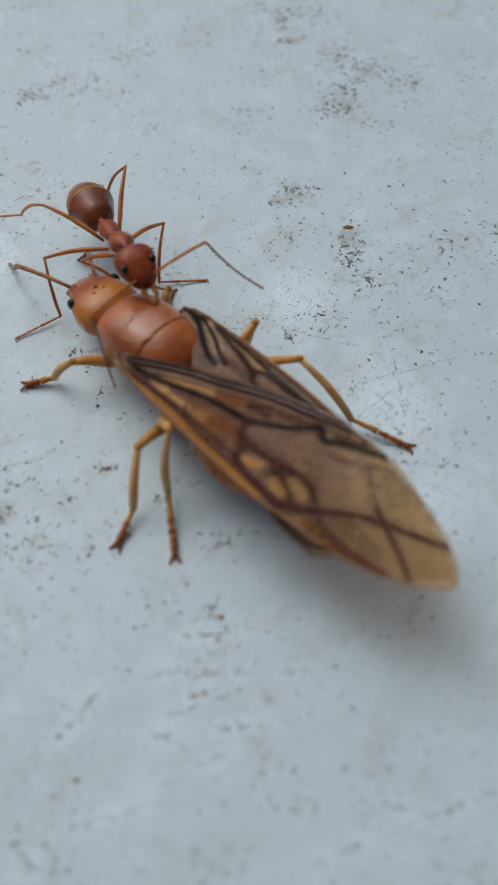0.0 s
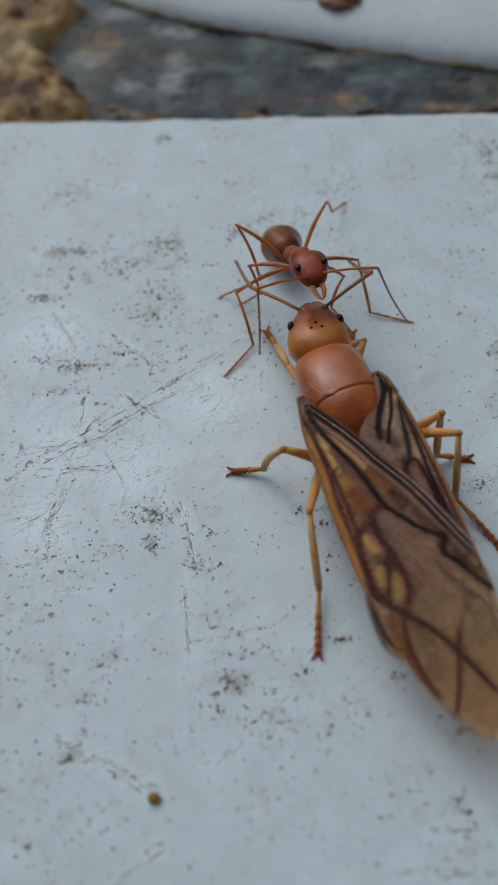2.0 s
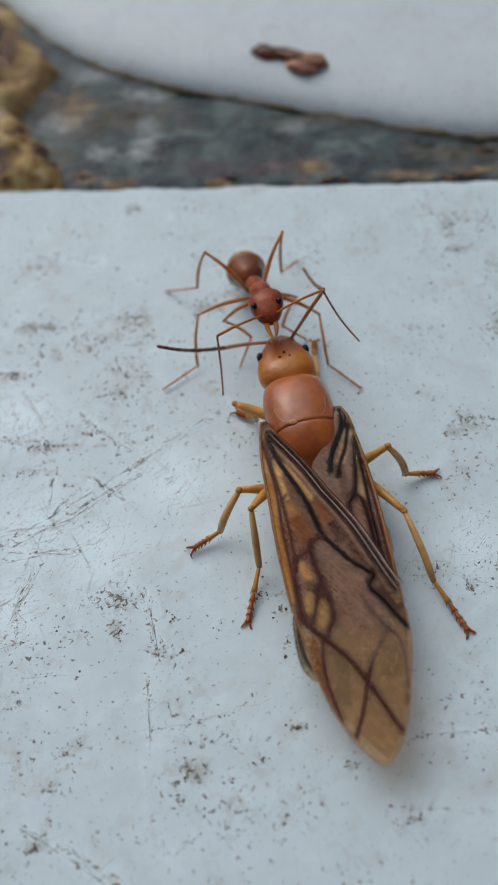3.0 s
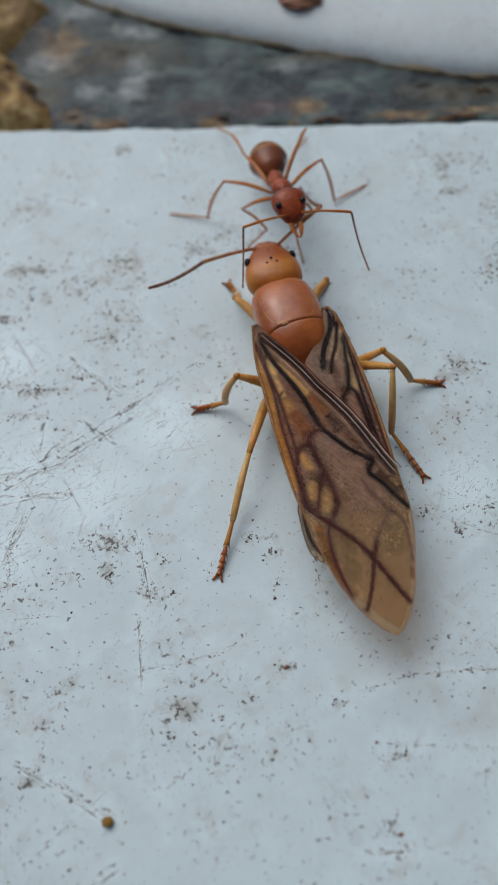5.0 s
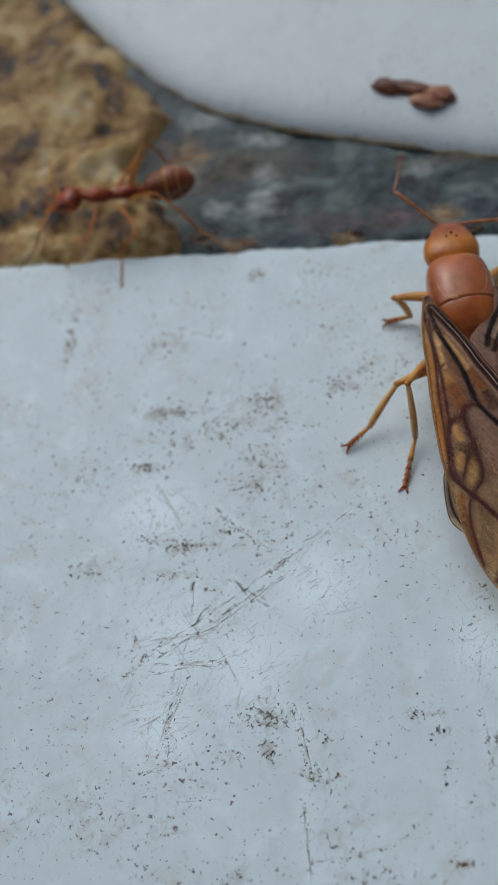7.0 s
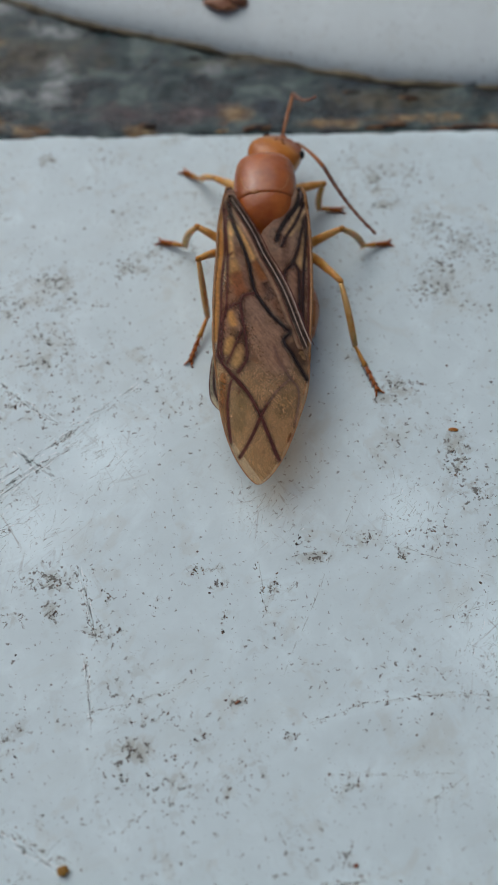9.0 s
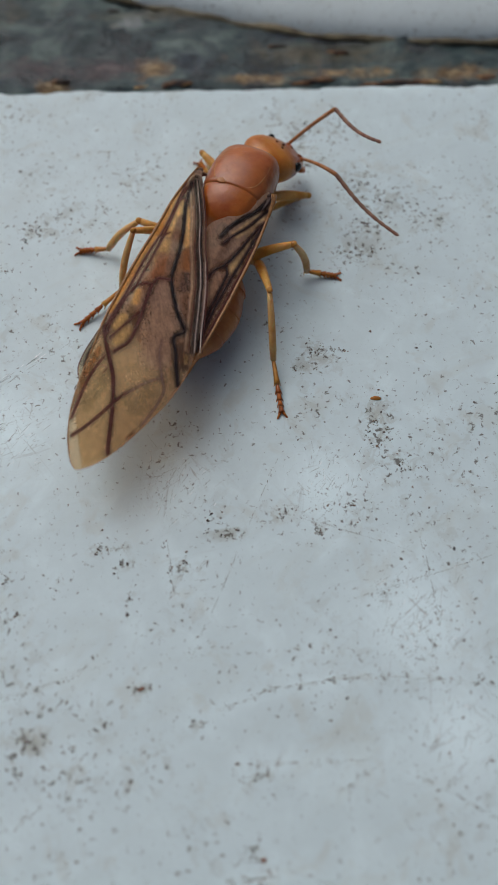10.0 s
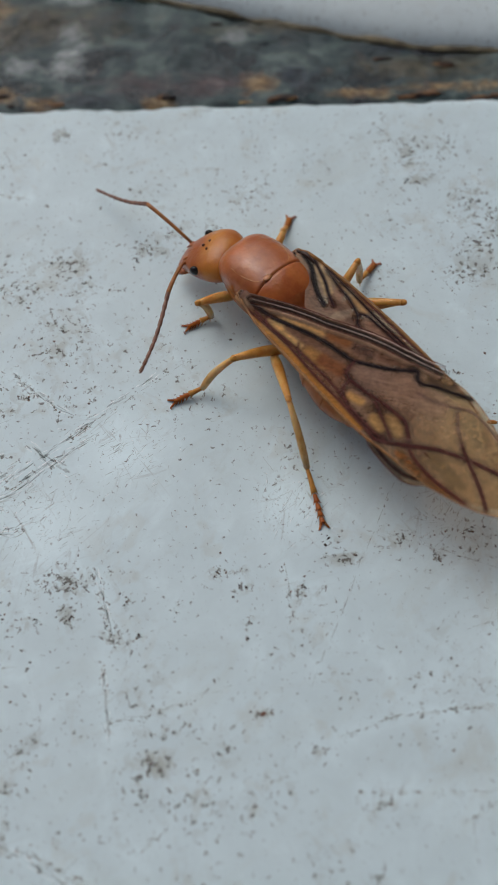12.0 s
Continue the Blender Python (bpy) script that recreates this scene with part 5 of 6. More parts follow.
def build_specks():
    rnd = random.Random(5)
    verts, faces = [], []
    for x0, y0, a, b, k in SPOTS_LEFT + SPOTS_NEAR + SPOTS_FRONT + SPOTS_RIGHT:
        lean = rnd.uniform(0, math.pi)
        knots = [(rnd.gauss(x0, a * 0.6), rnd.gauss(y0, b * 0.6), rnd.uniform(0.05, 0.2), rnd.uniform(0, math.pi)) for _ in range(3 + int(6 * a * b * k))]
        for _ in range(int(8 + 40 * math.sqrt(a * b) * k)):
            kx, ky, spread, slant = rnd.choice(knots)
            u, w = rnd.gauss(0, spread), rnd.gauss(0, spread * 0.4)
            x, y = kx + u * math.cos(slant) - w * math.sin(slant), ky + u * math.sin(slant) + w * math.cos(slant)
            if y < 17.5:
                size = 0.012 + 0.05 * rnd.random() ** 2.6
                fleck(verts, faces, x, y, size * rnd.uniform(1, 1.9), size, rnd.gauss(lean, 0.9), rnd)
    for x0, y0, x1, y1, k in LINES_LEFT + LINES_RIGHT + LINES_FRONT:
        length, turn = math.hypot(x1 - x0, y1 - y0), math.atan2(y1 - y0, x1 - x0)
        for _ in range(int(length * 13 * k)):
            f = rnd.random()
            size = 0.012 + 0.034 * rnd.random() ** 2.2
            fleck(verts, faces, x0 + (x1 - x0) * f + rnd.gauss(0, 0.08), y0 + (y1 - y0) * f + rnd.gauss(0, 0.08), size * rnd.uniform(1.2, 3.0), size * 0.8, rnd.gauss(turn, 0.35), rnd, 0.012)
    for _ in range(1250):
        x, y = rnd.uniform(-26, 26), rnd.uniform(-30, 17)
        if noise.noise(Vector((x * 0.12, y * 0.12, 4))) + rnd.uniform(-0.4, 0.25) > 0:
            size = 0.014 + 0.06 * rnd.random() ** 3.4
            fleck(verts, faces, x, y, size * rnd.uniform(1, 1.7), size, rnd.uniform(0, 3.14), rnd)
    stuff_object("dirt_specks", verts, faces, SPECK, "dark brown dirt specks strewn over the tile", "dirt")
    verts, faces, chips, chip_faces = [], [], [], []
    for x0, y0, x1, y1, k in LINES_LEFT + LINES_RIGHT + LINES_FRONT:
        length, turn = math.hypot(x1 - x0, y1 - y0), math.atan2(y1 - y0, x1 - x0)
        f = 0.0
        while f < 1:
            step = rnd.uniform(0.3, 1.2) / length
            m = f + step / 2
            fleck(verts, faces, x0 + (x1 - x0) * m + rnd.gauss(0, 0.03), y0 + (y1 - y0) * m + rnd.gauss(0, 0.03), step * length * 0.6, rnd.uniform(0.01, 0.03), turn + rnd.gauss(0, 0.05), rnd, 0.005)
            f += step
    for x0, y0, r in SCUFF_SHEENS:
        lean = 0.65 if x0 < 0 else 1.1
        for _ in range(int(32 * r * r)):
            x, y = rnd.gauss(x0, r * 0.5), rnd.gauss(y0, r * 0.5)
            turn = rnd.gauss(lean, 0.3) if rnd.random() < 0.6 else rnd.uniform(0, math.pi)
            length = 0.07 + 0.5 * rnd.random() ** 2.8
            fleck(verts, faces, x, y, length, rnd.uniform(0.008, 0.022), turn, rnd, 0.005)
            # Pale flecks: chipped glaze, and glints of the scratches drawn as colour.
            if rnd.random() < 0.35:
                fleck(chips, chip_faces, x + rnd.gauss(0, 0.06), y + rnd.gauss(0, 0.06), length * 0.5, rnd.uniform(0.008, 0.016), turn, rnd, 0.003)
    cuts, cut_faces = [], []
    for line, half in GOUGES:
        for (x0, y0), (x1, y1) in zip(line, line[1:]):
            length, turn = math.hypot(x1 - x0, y1 - y0), math.atan2(y1 - y0, x1 - x0)
            for _ in range(int(length * 6)):
                f, off = rnd.random(), rnd.gauss(0, half)
                fleck(cuts, cut_faces, x0 + (x1 - x0) * f - off * math.sin(turn), y0 + (y1 - y0) * f + off * math.cos(turn), rnd.uniform(0.15, 0.5), rnd.uniform(0.3, 1.0) * half + 0.008, rnd.gauss(turn, 0.06), rnd, 0.004)
            for side in (-1, 1):
                for _ in range(int(length * 2.5)):
                    f, off = rnd.random(), side * (half * 1.6 + rnd.uniform(0.02, 0.06))
                    fleck(chips, chip_faces, x0 + (x1 - x0) * f - off * math.sin(turn), y0 + (y1 - y0) * f + off * math.cos(turn), rnd.uniform(0.1, 0.4), rnd.uniform(0.008, 0.02), rnd.gauss(turn, 0.06), rnd, 0.004)
    stuff_object("glaze_gouges", cuts, cut_faces, GOUGE, "grey gouges scraped into the white glaze", "scratches")
    stuff_object("scratch_smudges", verts, faces, SMUDGE, "thin grey scratches and smudges on the glaze", "dirt")
    stuff_object("glaze_chips_and_glints", chips, chip_faces, CHIP_GLINT, "fine pale chips and painted glints along scratches in the glaze", "scratches")


def crumb(name, place, r, turn, material, label, category, rough=0.35, seed=1.0):
    """A small uneven lump resting on the surface."""
    bm = bmesh.new()
    bmesh.ops.create_icosphere(bm, subdivisions=3, radius=1)
    for v in bm.verts:
        v.co *= 1 + rough * noise.fractal(v.co * 1.7 + Vector((seed, 0, 0)), 0.9, 2.0, 4)
        v.co = Vector((v.co.x * r[0], v.co.y * r[1], v.co.z * r[2]))
    ob = part(name, bm, material)
    ob.matrix_world = pose(place[0] * MM, place[1] * MM, (place[2] + r[2] * 0.75) * MM, 0, 0, turn)
    return tagged(ob, label, category)


def build_crumbs():
    crumb("grain", (-6.9, -18.7, 0), (0.22, 0.19, 0.18), 20, GRAIN, "small golden brown grain lying on the tile", "grain", 0.2)
    crumb("flake", (9.5, -0.5, 0), (0.2, 0.09, 0.06), -5, FLAKE, "tiny pointed orange flake on the tile", "flake", 0.5, 4.0)
    crumb("flake", (-0.4, -12.6, 0), (0.1, 0.05, 0.03), 35, RED_FLAKE, "tiny reddish-brown flake on the tile", "flake", 0.6, 7.0)
    crumb("flake", (4.0, -18.6, 0), (0.09, 0.07, 0.04), 10, RED_FLAKE, "dark brown crumb on the tile", "flake", 0.5, 9.0)
    husk = crumb("husk", (-3.5, 28.7, 0.42), (0.9, 0.5, 0.4), -20, HUSK, "dark red-brown dried husk stuck on the white fixture", "debris", 0.35, 5.0)
    for name, place, r, material, seed in (("husk_middle", (1.5, 0.1, 0.0), (1.5, 0.46, 0.36), HUSK, 2.0), ("husk_end", (3.1, 0.0, 0.02), (1.05, 0.55, 0.4), PALE_HUSK, 6.0), ("husk_lobe", (2.6, -0.6, -0.04), (1.0, 0.5, 0.3), PALE_HUSK, 8.0)):
        bm = bmesh.new()
        bmesh.ops.create_icosphere(bm, subdivisions=3, radius=1)
        for v in bm.verts:
            v.co *= 1 + 0.4 * noise.fractal(v.co * 1.8 + Vector((seed, 0, 0)), 0.9, 2.0, 4)
            v.co = Vector((v.co.x * r[0] + place[0], v.co.y * r[1] + place[1], v.co.z * r[2] + place[2]))
        part(name, bm, material, husk)
    return husk


build_specks()
build_crumbs()


queen, queen_head, queen_legs, queen_feelers = build_queen()
worker, worker_head, worker_legs, worker_feelers = build_worker()

# ---- movement ----
QUEEN_ROWS = [
    (0, 2.04, -9.05, -0.45, 45.8, -6.4, 2.1), (0.5, 1.00, -7.88, 0.06, 41.5, 4.6, -0.0), (1, 0.36, -6.46, -0.05, 25.0, -0.1, -1.0), (1.5, 0.23, -4.99, 0.03, 23.0, 3.6, 1.4),
    (2, -0.18, -3.63, -0.13, 23.3, -1.7, -2.5), (2.5, -0.45, -0.91, -0.04, 17.2, 1.1, -0.0), (4.5, 0.34, -0.05, -0.08, 14.4, 1.0, 0.9), (5, -0.42, 1.71, -0.19, 20.4, 0.5, 0.8),
    (5.5, 0.22, 4.40, -0.23, 10.7, -2.6, 3.2), (6, 0.32, 7.90, 0.21, 14.9, 3.4, 1.4), (6.5, 0.31, 10.44, 0.33, 9.4, 3.4, 3.1), (8.5, -0.37, 11.70, 0.13, 15.7, 0.5, -2.2),
    (9, 1.19, 10.23, 0.19, 0.5, 2.4, -1.9), (9.5, 2.48, 9.21, 0.20, -15.3, 2.4, -1.9), (10, 3.51, 7.98, 0.07, -24.0, -0.3, -0.8), (10.5, 4.09, 8.32, -0.14, -22.9, -1.2, 1.6),
    (11, 2.81, 7.24, 0.02, 1.8, -2.2, -1.5), (11.5, 1.90, 6.32, -0.10, 20.7, -5.2, -1.3), (12, 0.63, 4.49, 0.04, 42.1, -5.1, 0.0)]
HEAD_ROWS = [(0, -6, 10), (0.5, -18.6, -2.6), (1, -8.7, -8.3), (1.5, -15, 1.6), (2, -14.4, 14), (2.5, -2.7, 8.6), (4.5, -4, 4.1), (5, -6.6, 10), (5.5, 1.9, 1.6), (6, -6.7, 3.9), (6.5, -4.2, 1.9), (8.5, -33, -11), (9, -36, -13.6), (9.5, -33, -18), (10, -33, -19.5), (10.5, -37.7, -14.6), (11, 1.7, -5.8), (11.5, 25, 1), (12, 31, -9.4)]
QUEEN_FEET = {
    "lf": [(0, -3.9, -8.7), (0.5, -4.8, -5.4), (1, -3.4, -3.4), (1.5, -3.5, -3.6), (2, -4.7, 3.4), (2.5, -3.8, 2.1), (4.5, -2.2, 3.8), (5, -4.0, 6.6), (5.5, -3.8, 6.3), (6, -3.4, 12.6), (6.5, -3.4, 12.2), (8.5, -3.7, 15.6), (9, -3.1, 15.0), (9.5, -0.8, 13.3), (10, 2.0, 12.7), (10.5, 2.0, 12.6), (11, -0.1, 11.7), (11.5, -1.2, 10.0), (12, -3.7, 4.5)],
    "lm": [(0, 0.2, -15.8), (0.5, -3.8, -11.8), (1, -4.0, -11.9), (1.5, -5.3, -6.1), (2, -5.1, -5.3), (2.5, -5.2, -5.3), (4.5, -5.0, -0.5), (5, -5.0, -0.7), (5.5, -5.0, -0.7), (6, -5.3, 5.2), (6.5, -5.2, 5.0), (8.5, -6.1, 10.9), (9, -4.2, 10.4), (9.5, -4.3, 10.5), (10, -3.6, 7.6), (10.5, -3.5, 7.6), (11, -3.5, 7.6), (11.5, -4.3, 0.6), (12, -4.2, 0.7)],
    "lh": [(0, 2.3, -16.3), (0.5, 2.7, -16.6), (1, -0.4, -14.2), (1.5, -1.3, -13.1), (2, -1.3, -13.2), (2.5, -2.6, -8.3), (4.5, -3.0, -8.5), (5, -3.4, -8.8), (5.5, -2.5, -2.5), (6, -2.4, -2.4), (6.5, -2.6, 3.2), (8.5, -2.7, 3.3), (9, -2.6, 3.3), (9.5, -2.9, 3.5), (10, -3.4, 3.6), (10.5, -3.7, 3.2), (11, -1.0, -1.9), (11.5, -1.1, -2.0), (12, 2.1, -5.0)],
    "rf": [(0, 1.7, -4.1), (0.5, 1.0, -2.6), (1, 0.4, -1.6), (1.5, 0.7, 0.5), (2, -0.1, 2.2), (2.5, -0.2, 7.0), (4.5, 1.4, 5.1), (5, 0.8, 6.5), (5.5, 1.8, 9.5), (6, 1.9, 12.5), (6.5, 2.8, 15.0), (8.5, 1.6, 16.2), (9, 5.0, 12.3), (9.5, 5.9, 12.0), (10, 6.4, 10.4), (10.5, 8.1, 10.0), (11, 5.1, 11.3), (11.5, 2.8, 13.0), (12, 1.0, 10.4)],
    "rm": [(0, 5.7, -7.8), (0.5, 6.1, -7.9), (1, 4.8, -4.3), (1.5, 4.7, -4.4), (2, 4.8, -4.5), (2.5, 5.4, -1.2), (4.5, 6.3, 0.8), (5, 6.2, 0.8), (5.5, 5.4, 4.0), (6, 6.2, 4.9), (6.5, 5.5, 9.3), (8.5, 6.9, 9.6), (9, 7.3, 10.1), (9.5, 8.0, 5.7), (10, 8.2, 5.9), (10.5, 9.6, 4.0), (11, 8.3, 6.5), (11.5, 8.3, 6.5), (12, 4.9, 7.7)],
    "rh": [(0, 11.1, -11.9), (0.5, 8.2, -10.5), (1, 6.6, -9.2), (1.5, 5.6, -10.3), (2, 5.7, -8.4), (2.5, 6.4, -8.5), (4.5, 7.0, -7.5), (5, 5.3, -4.0), (5.5, 5.3, -4.2), (6, 5.9, 1.6), (6.5, 4.9, 2.2), (8.5, 6.7, 6.9), (9, 6.2, 1.6), (9.5, 5.5, -1.1), (10, 5.4, -1.1), (10.5, 5.3, -1.0), (11, 5.3, -1.0), (11.5, 6.0, 3.2), (12, 5.8, 3.7)],
}
QUEEN_FEELERS = {
    "l": [(0, 22, -5, -13, -42), (0.5, 44, 4, -25, -33), (1, 46, -22, -6, -30), (1.5, 50, -44, 12, -19), (2, 48, -12, 13, -40), (2.5, 58, -34, 123, 50), (4.5, 69, -38, 6, -15), (5, 82, -21, 128, 34), (5.5, 64, 34, 4, -31), (6, 58, 34, 3, -31), (6.5, 59, 30, 18, -29), (8.5, 19, -17, -147, 24), (9, 23, 16, -134, 33), (9.5, 21, 25, -111, 19), (10, -7, 41, -105, 17), (10.5, 41, 22, -134, 43), (11, 119, 8, -206, 8), (11.5, 106, 13, -245, 2), (12, 101, 21, -266, 1)],
    "r": [(0, -25, -30, 25, -45), (0.5, -30, -30, 20, -45), (1, -109, 29, -41, 2), (1.5, -41, -35, -17, -19), (2, -57, -6, 15, -48), (2.5, -53, 39, 2, -39), (4.5, -70, 29, 22, -46), (5, -61, 10, 6, -42), (5.5, -62, -4, -60, 48), (6, -47, 7, -29, -37), (6.5, -74, -6, -47, -53), (8.5, -116, 13, -81, -40), (9, -124, 15, -103, -20), (9.5, -87, -7, -104, -9), (10, -98, 24, -86, -1), (10.5, -57, 22, -86, 23), (11, -36, 3, -22, -34), (11.5, -26, 3, 17, -32), (12, -24, 30, -23, -13)],
}
WORKER_ROWS = [
    (0, -0.23, -3.72, 3.16, -153.3, 22.3), (0.5, -1.09, -1.66, 3.15, -165.8, 41), (1, -1.56, -0.09, 3.15, -163.1, 39), (1.5, -1.64, 1.26, 3.15, -162.7, 36), (2, -2.61, 4.18, 3.15, -160.3, 38.5),
    (2.5, -2.82, 7.01, 3.15, -164.0, 37), (4.5, -2.38, 8.13, 3.16, -151.4, 28), (5, -1.47, 10.31, 3.16, -165.6, 28), (5.5, 0.01, 13.66, 2.50, -189.4, 20.0), (6, -2.81, 19.08, 1.57, -275.8, -4.1),
    (6.5, -12.64, 21.0, 1.7, -258, 6), (6.7, -14.9, 20.3, 2.0, -256, 8), (7.3, -22.5, 20.8, 2.6, -265, 4), (8.0, -32, 22, 2.6, -272, 0), (8.4, -37, 22, 2.6, -275, 0), (9.0, -38, 22, 2.6, -275, 0), (12, -38, 22, 2.6, -275, 0)]
WORKER_FEET = {
    "lh": [(0, -1.7, 2.4), (0.5, 0.5, 0.7), (1, 0.7, 7.3), (1.5, 0.6, 6.9), (2, -0.5, 10.8), (2.5, -1.0, 11.7), (4.5, -3.3, 13.6), (5, -0.4, 16.6)],
    "lm": [(0, 3.2, -3.4), (0.5, 3.4, -3.4), (1, 2.9, -3.4), (1.5, 3.3, 0.2), (2, 2.7, 2.9), (2.5, 2.3, 3.2), (4.5, -0.7, 10.9), (5, 2.8, 13.1)],
    "lf": [(0, 1.5, -3.9), (0.5, 1.0, -2.5), (1, 0.4, -1.2), (1.5, 0.2, 2.3), (2, -0.1, 2.3), (2.5, -0.6, 6.6), (4.5, 0.4, 6.9), (5, -0.3, 8.0)],
    "rh": [(0, -6.5, 0.6), (0.5, -7.0, 1.0), (1, -6.8, 4.8), (1.5, -6.7, 4.6), (2, -6.4, 4.5), (2.5, -7.9, 9.9), (4.5, -8.2, 9.9), (5, -5.3, 17.6)],
    "rm": [(0, -4.6, -6.3), (0.5, -4.4, -6.5), (1, -6.3, -3.2), (1.5, -6.2, -3.1), (2, -5.8, -0.2), (2.5, -7.4, 3.4), (4.5, -7.1, 6.6), (5, -7.3, 11.3)],
    "rf": [(0, -1.1, -3.4), (0.5, -2.1, -1.0), (1, -4.4, -3.4), (1.5, -2.1, -0.1), (2, -5.4, 4.0), (2.5, -3.8, 4.8), (4.5, -2.4, 6.9), (5, -3.2, 8.9)],
}
BEAT = [k / 10 for k in range(121)]


def glide(rows, t):
    """Values between rows by monotone cubic interpolation."""
    a = np.array(rows, float)
    x, y = a[:, 0], a[:, 1:]
    if t <= x[0]:
        return y[0]
    if t >= x[-1]:
        return y[-1]
    i = int(np.searchsorted(x, t, "right")) - 1
    h = x[i + 1] - x[i]
    slope = (y[1:] - y[:-1]) / (x[1:] - x[:-1])[:, None]

    def tangent(k):
        if k == 0 or k == len(x) - 1:
            return np.zeros(y.shape[1])
        p, q = slope[k - 1], slope[k]
        return np.where(p * q > 0, 2 * p * q / np.where(p + q == 0, 1, p + q), 0.0)

    f = (t - x[i]) / h
    return (2 * f ** 3 - 3 * f * f + 1) * y[i] + (f ** 3 - 2 * f * f + f) * h * tangent(i) + (3 * f * f - 2 * f ** 3) * y[i + 1] + (f ** 3 - f * f) * h * tangent(i + 1)


def turned(yaw, pitch, roll=0.0):
    """Heading about z, then nose up about x, then lean about y."""
    return (Matrix.Rotation(radians(yaw), 4, "Z") @ Matrix.Rotation(radians(pitch), 4, "X") @ Matrix.Rotation(radians(roll), 4, "Y"))


def queen_pose(t):
    x, y, z, yaw, pitch, roll = glide(QUEEN_ROWS, t)
    return Matrix.Translation((x, y, z)) @ turned(yaw, pitch, roll)


def worker_pose(t):
    x, y, z, yaw, pitch = glide(WORKER_ROWS, t)
    return Matrix.Translation((x, y, z)) @ turned(yaw, pitch)


def foot_step(rows, t):
    """A foot rests, then swings quickly to its next place, lifted a little."""
    for a, b in zip(rows, rows[1:]):
        if a[0] <= t <= b[0]:
            f = (t - a[0]) / (b[0] - a[0])
            go = math.hypot(b[1] - a[1], b[2] - a[2])
            k = min(1.0, max(0.0, (f - 0.15) / 0.7))
            k = k * k * (3 - 2 * k)
            return Vector((a[1] + (b[1] - a[1]) * k, a[2] + (b[2] - a[2]) * k, min(0.9, go * 0.25) * math.sin(math.pi * k)))
    return Vector((rows[-1][1], rows[-1][2], 0))


def aim(a, b):
    """A pose at a whose y axis points to b."""
    y = (b - a).normalized()
    x = y.cross(Vector((0, 0, 1)))
    x = x.normalized() if x.length > 1e-4 else Vector((1, 0, 0))
    z = x.cross(y)
    m = Matrix((x, y, z)).transposed().to_4x4()
    m.translation = a * MM
    return m


def leg_poses(hip, foot, up, sizes, bend):
    """Poses of femur, tibia and tarsus that carry the foot, in the body's space."""
    lf, lt, ls = sizes
    ahead, aside, rise = bend
    flat = foot - hip
    flat -= up * flat.dot(up)
    u = flat.normalized()
    ankle = foot - u * (ls * math.cos(rise)) + up * (ls * math.sin(rise))
    d = ankle - hip
    reach = min(max(d.length, abs(lf - lt) + 0.25), (lf + lt) * 0.985)
    d = d.normalized()
    ankle = hip + d * reach
    a = (lf * lf - lt * lt + reach * reach) / (2 * reach)
    h = math.sqrt(max(lf * lf - a * a, 0.0))
    pole = up + Vector((math.copysign(aside, hip.x), ahead, 0))
    pole = (pole - d * pole.dot(d)).normalized()
    knee = hip + d * a + pole * h
    return aim(hip, knee), aim(knee, ankle), aim(ankle, foot)


def walk_legs(legs, hips, sizes, bends, body_at, foot_at):
    for key, pieces in legs.items():
        s = -1 if key[0] == "l" else 1
        hx, hy, hz = hips[key[1]]
        hip = Vector((s * hx, hy, hz))
        rows = ([], [], [])
        for t in BEAT:
            m = body_at(t)
            inv = m.inverted()
            up = (inv.to_3x3() @ Vector((0, 0, 1))).normalized()
            for r, q in zip(rows, leg_poses(hip, inv @ foot_at(key, t), up, sizes[key[1]], bends[key[1]])):
                r.append((t, q))
        for piece, r in zip(pieces, rows):
            walk(piece, r)


def walk_feelers(feelers, rows_at, base, length):
    for side, (scape, funiculus) in feelers.items():
        s = -1 if side == "l" else 1
        root = Vector((s * base[0], base[1], base[2]))
        first, second = [], []
        for t in BEAT:
            az, el, az2, el2 = rows_at(side, t)
            m = turned(az, el)
            tip = root + m.to_3x3() @ Vector((0, length, 0))
            m.translation = root * MM
            n = turned(az2, el2)
            n.translation = tip * MM
            first.append((t, m))
            second.append((t, n))
        walk(scape, first)
        walk(funiculus, second)


STANCE = {"f": (2.6, 4.4, 0.0), "m": (4.6, -0.4, 0.5), "h": (4.0, -5.2, 0.0)}


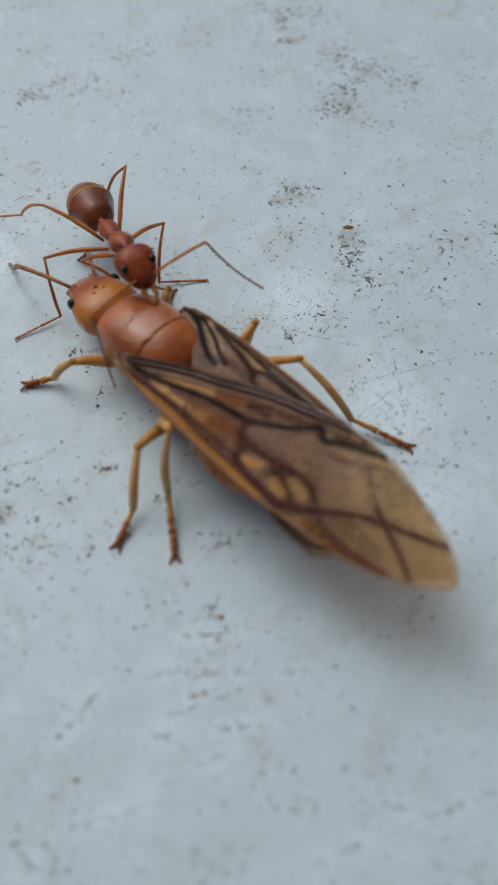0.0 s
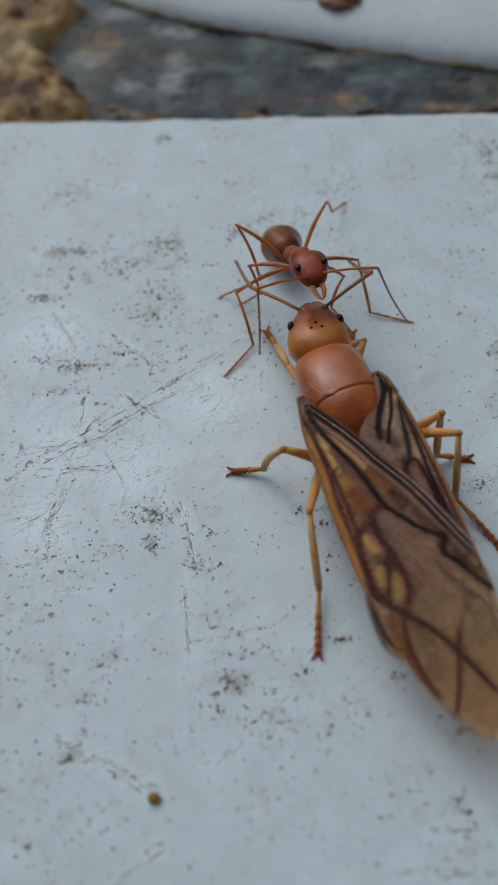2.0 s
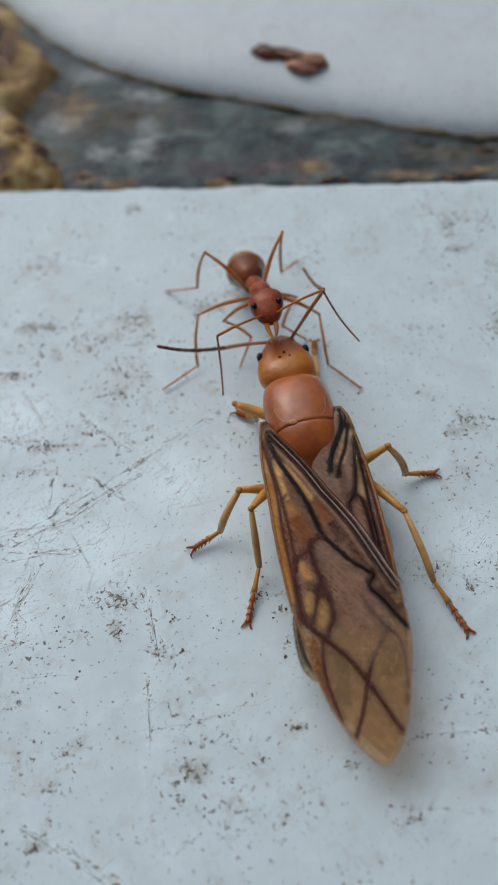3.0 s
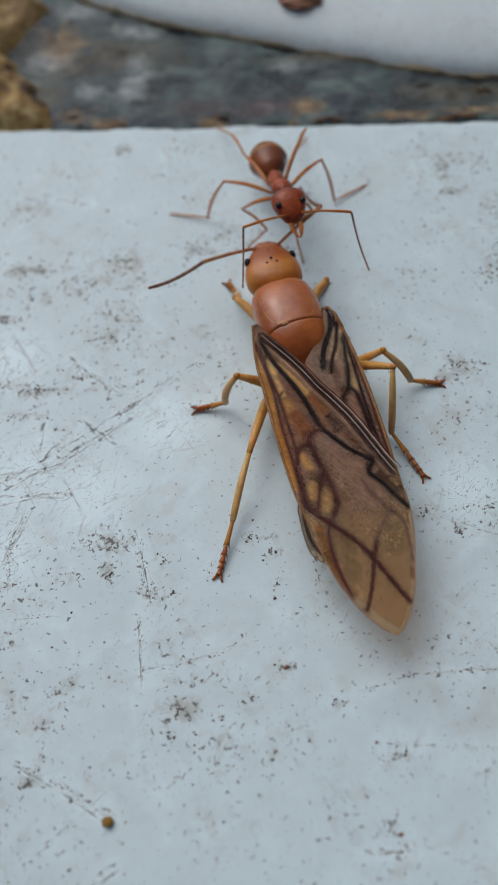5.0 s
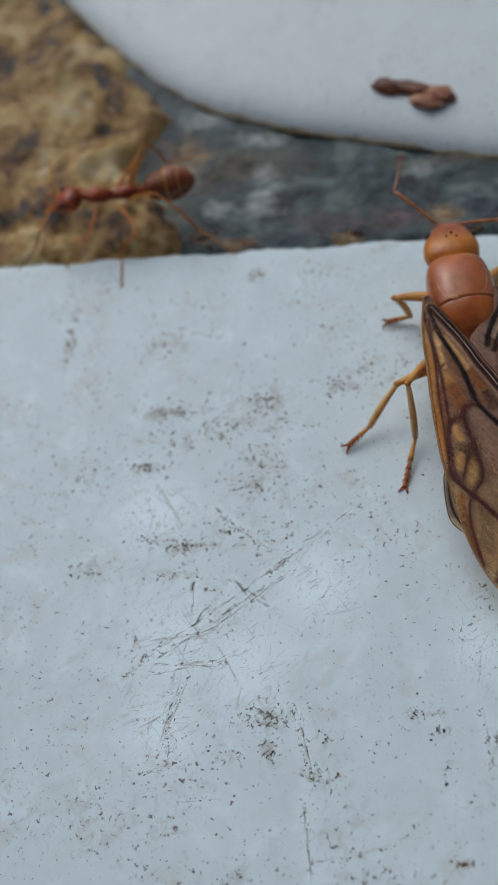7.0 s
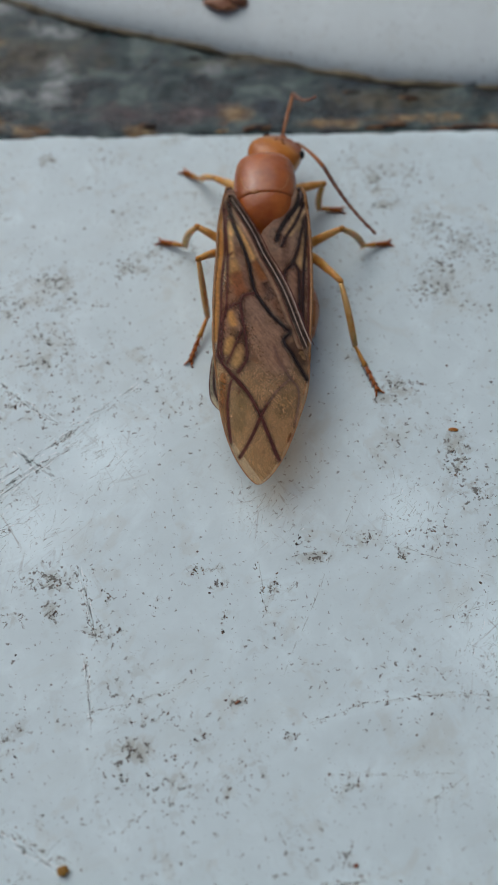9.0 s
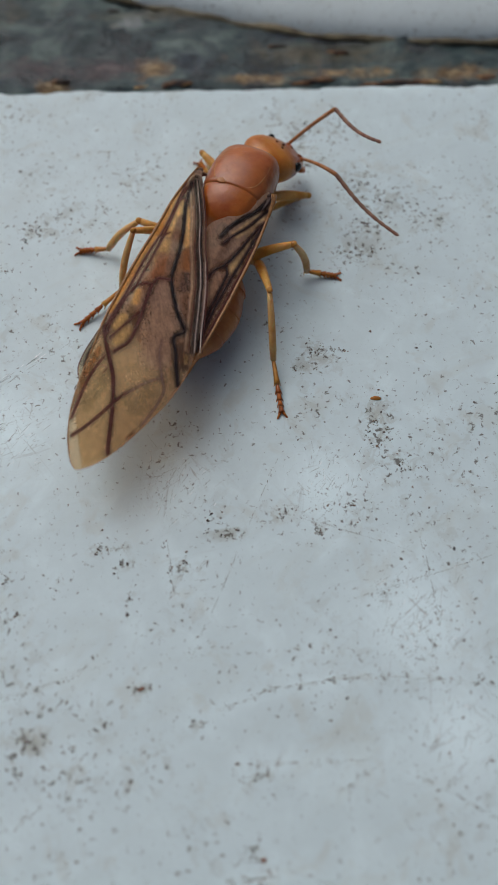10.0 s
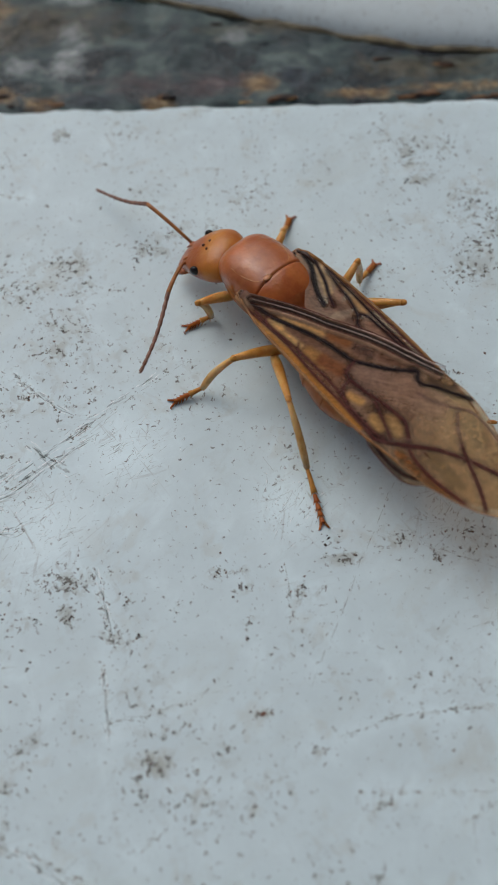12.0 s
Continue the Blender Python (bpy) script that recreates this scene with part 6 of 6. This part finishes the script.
def worker_foot(key, t):
    s = -1 if key[0] == "l" else 1
    x, y, phase = STANCE[key[1]]
    if t <= 5.0:
        return foot_step(WORKER_FEET[key], t) + Vector((0, 0, 0.05))
    m = worker_pose(t)
    speed = 1.0 if t < 8.4 else 0.0
    swing = math.sin(2 * math.pi * (2.4 * t + phase + (0.5 if s > 0 else 0)))
    q = m @ Vector((s * x, y + 0.9 * swing * speed, 0))
    ground_z = 0.05 if q.y < 18 else (-0.45 if q.x > -15 else 0.1)
    q.z = ground_z + max(0, math.cos(2 * math.pi * (2.4 * t + phase + (0.5 if s > 0 else 0)))) * 0.4 * speed
    if t < 5.5:
        k = (t - 5.0) / 0.5
        q = q * k + foot_step(WORKER_FEET[key], 5.0) * (1 - k)
    return q


def worker_feeler(side, t):
    s = 1 if side == "l" else -1
    w = math.sin(2.1 * t + s)
    return s * (78 + 12 * w), 12 + 8 * w, s * (18 + 14 * w), -28 + 10 * math.sin(3.3 * t + s)


def in_metres(m):
    m = m.copy()
    m.translation *= MM
    return m


def motions():
    walk(queen, [(t, in_metres(queen_pose(t))) for t in BEAT])
    head_rows = []
    for t in BEAT:
        m = turned(*glide(HEAD_ROWS, t))
        m.translation = HEAD_PIVOT * MM
        head_rows.append((t, m))
    walk(queen_head, head_rows)
    walk_legs(queen_legs, QUEEN_HIPS, LEG_SIZES, QUEEN_BEND, queen_pose, lambda key, t: foot_step(QUEEN_FEET[key], t) + Vector((0, 0, 0.1)))
    walk_feelers(queen_feelers, lambda side, t: glide(QUEEN_FEELERS[side], t), (0.56, 2.46, -0.02), 2.7)
    walk(worker, [(t, in_metres(worker_pose(t))) for t in BEAT])
    nod = []
    for t in BEAT:
        m = turned(6 * math.sin(1.7 * t), float(glide([(0, -27), (2.5, -27), (5, -27), (5.5, -20), (6, -12), (12, -12)], t)[0]))
        m.translation = Vector((0, 1.85, 0.1)) * MM
        nod.append((t, m))
    walk(worker_head, nod)
    walk_legs(worker_legs, WORKER_HIPS, WORKER_SIZES, WORKER_BEND, worker_pose, worker_foot)
    walk_feelers(worker_feelers, worker_feeler, (0.36, 1.5, 0.14), 2.3)


motions()
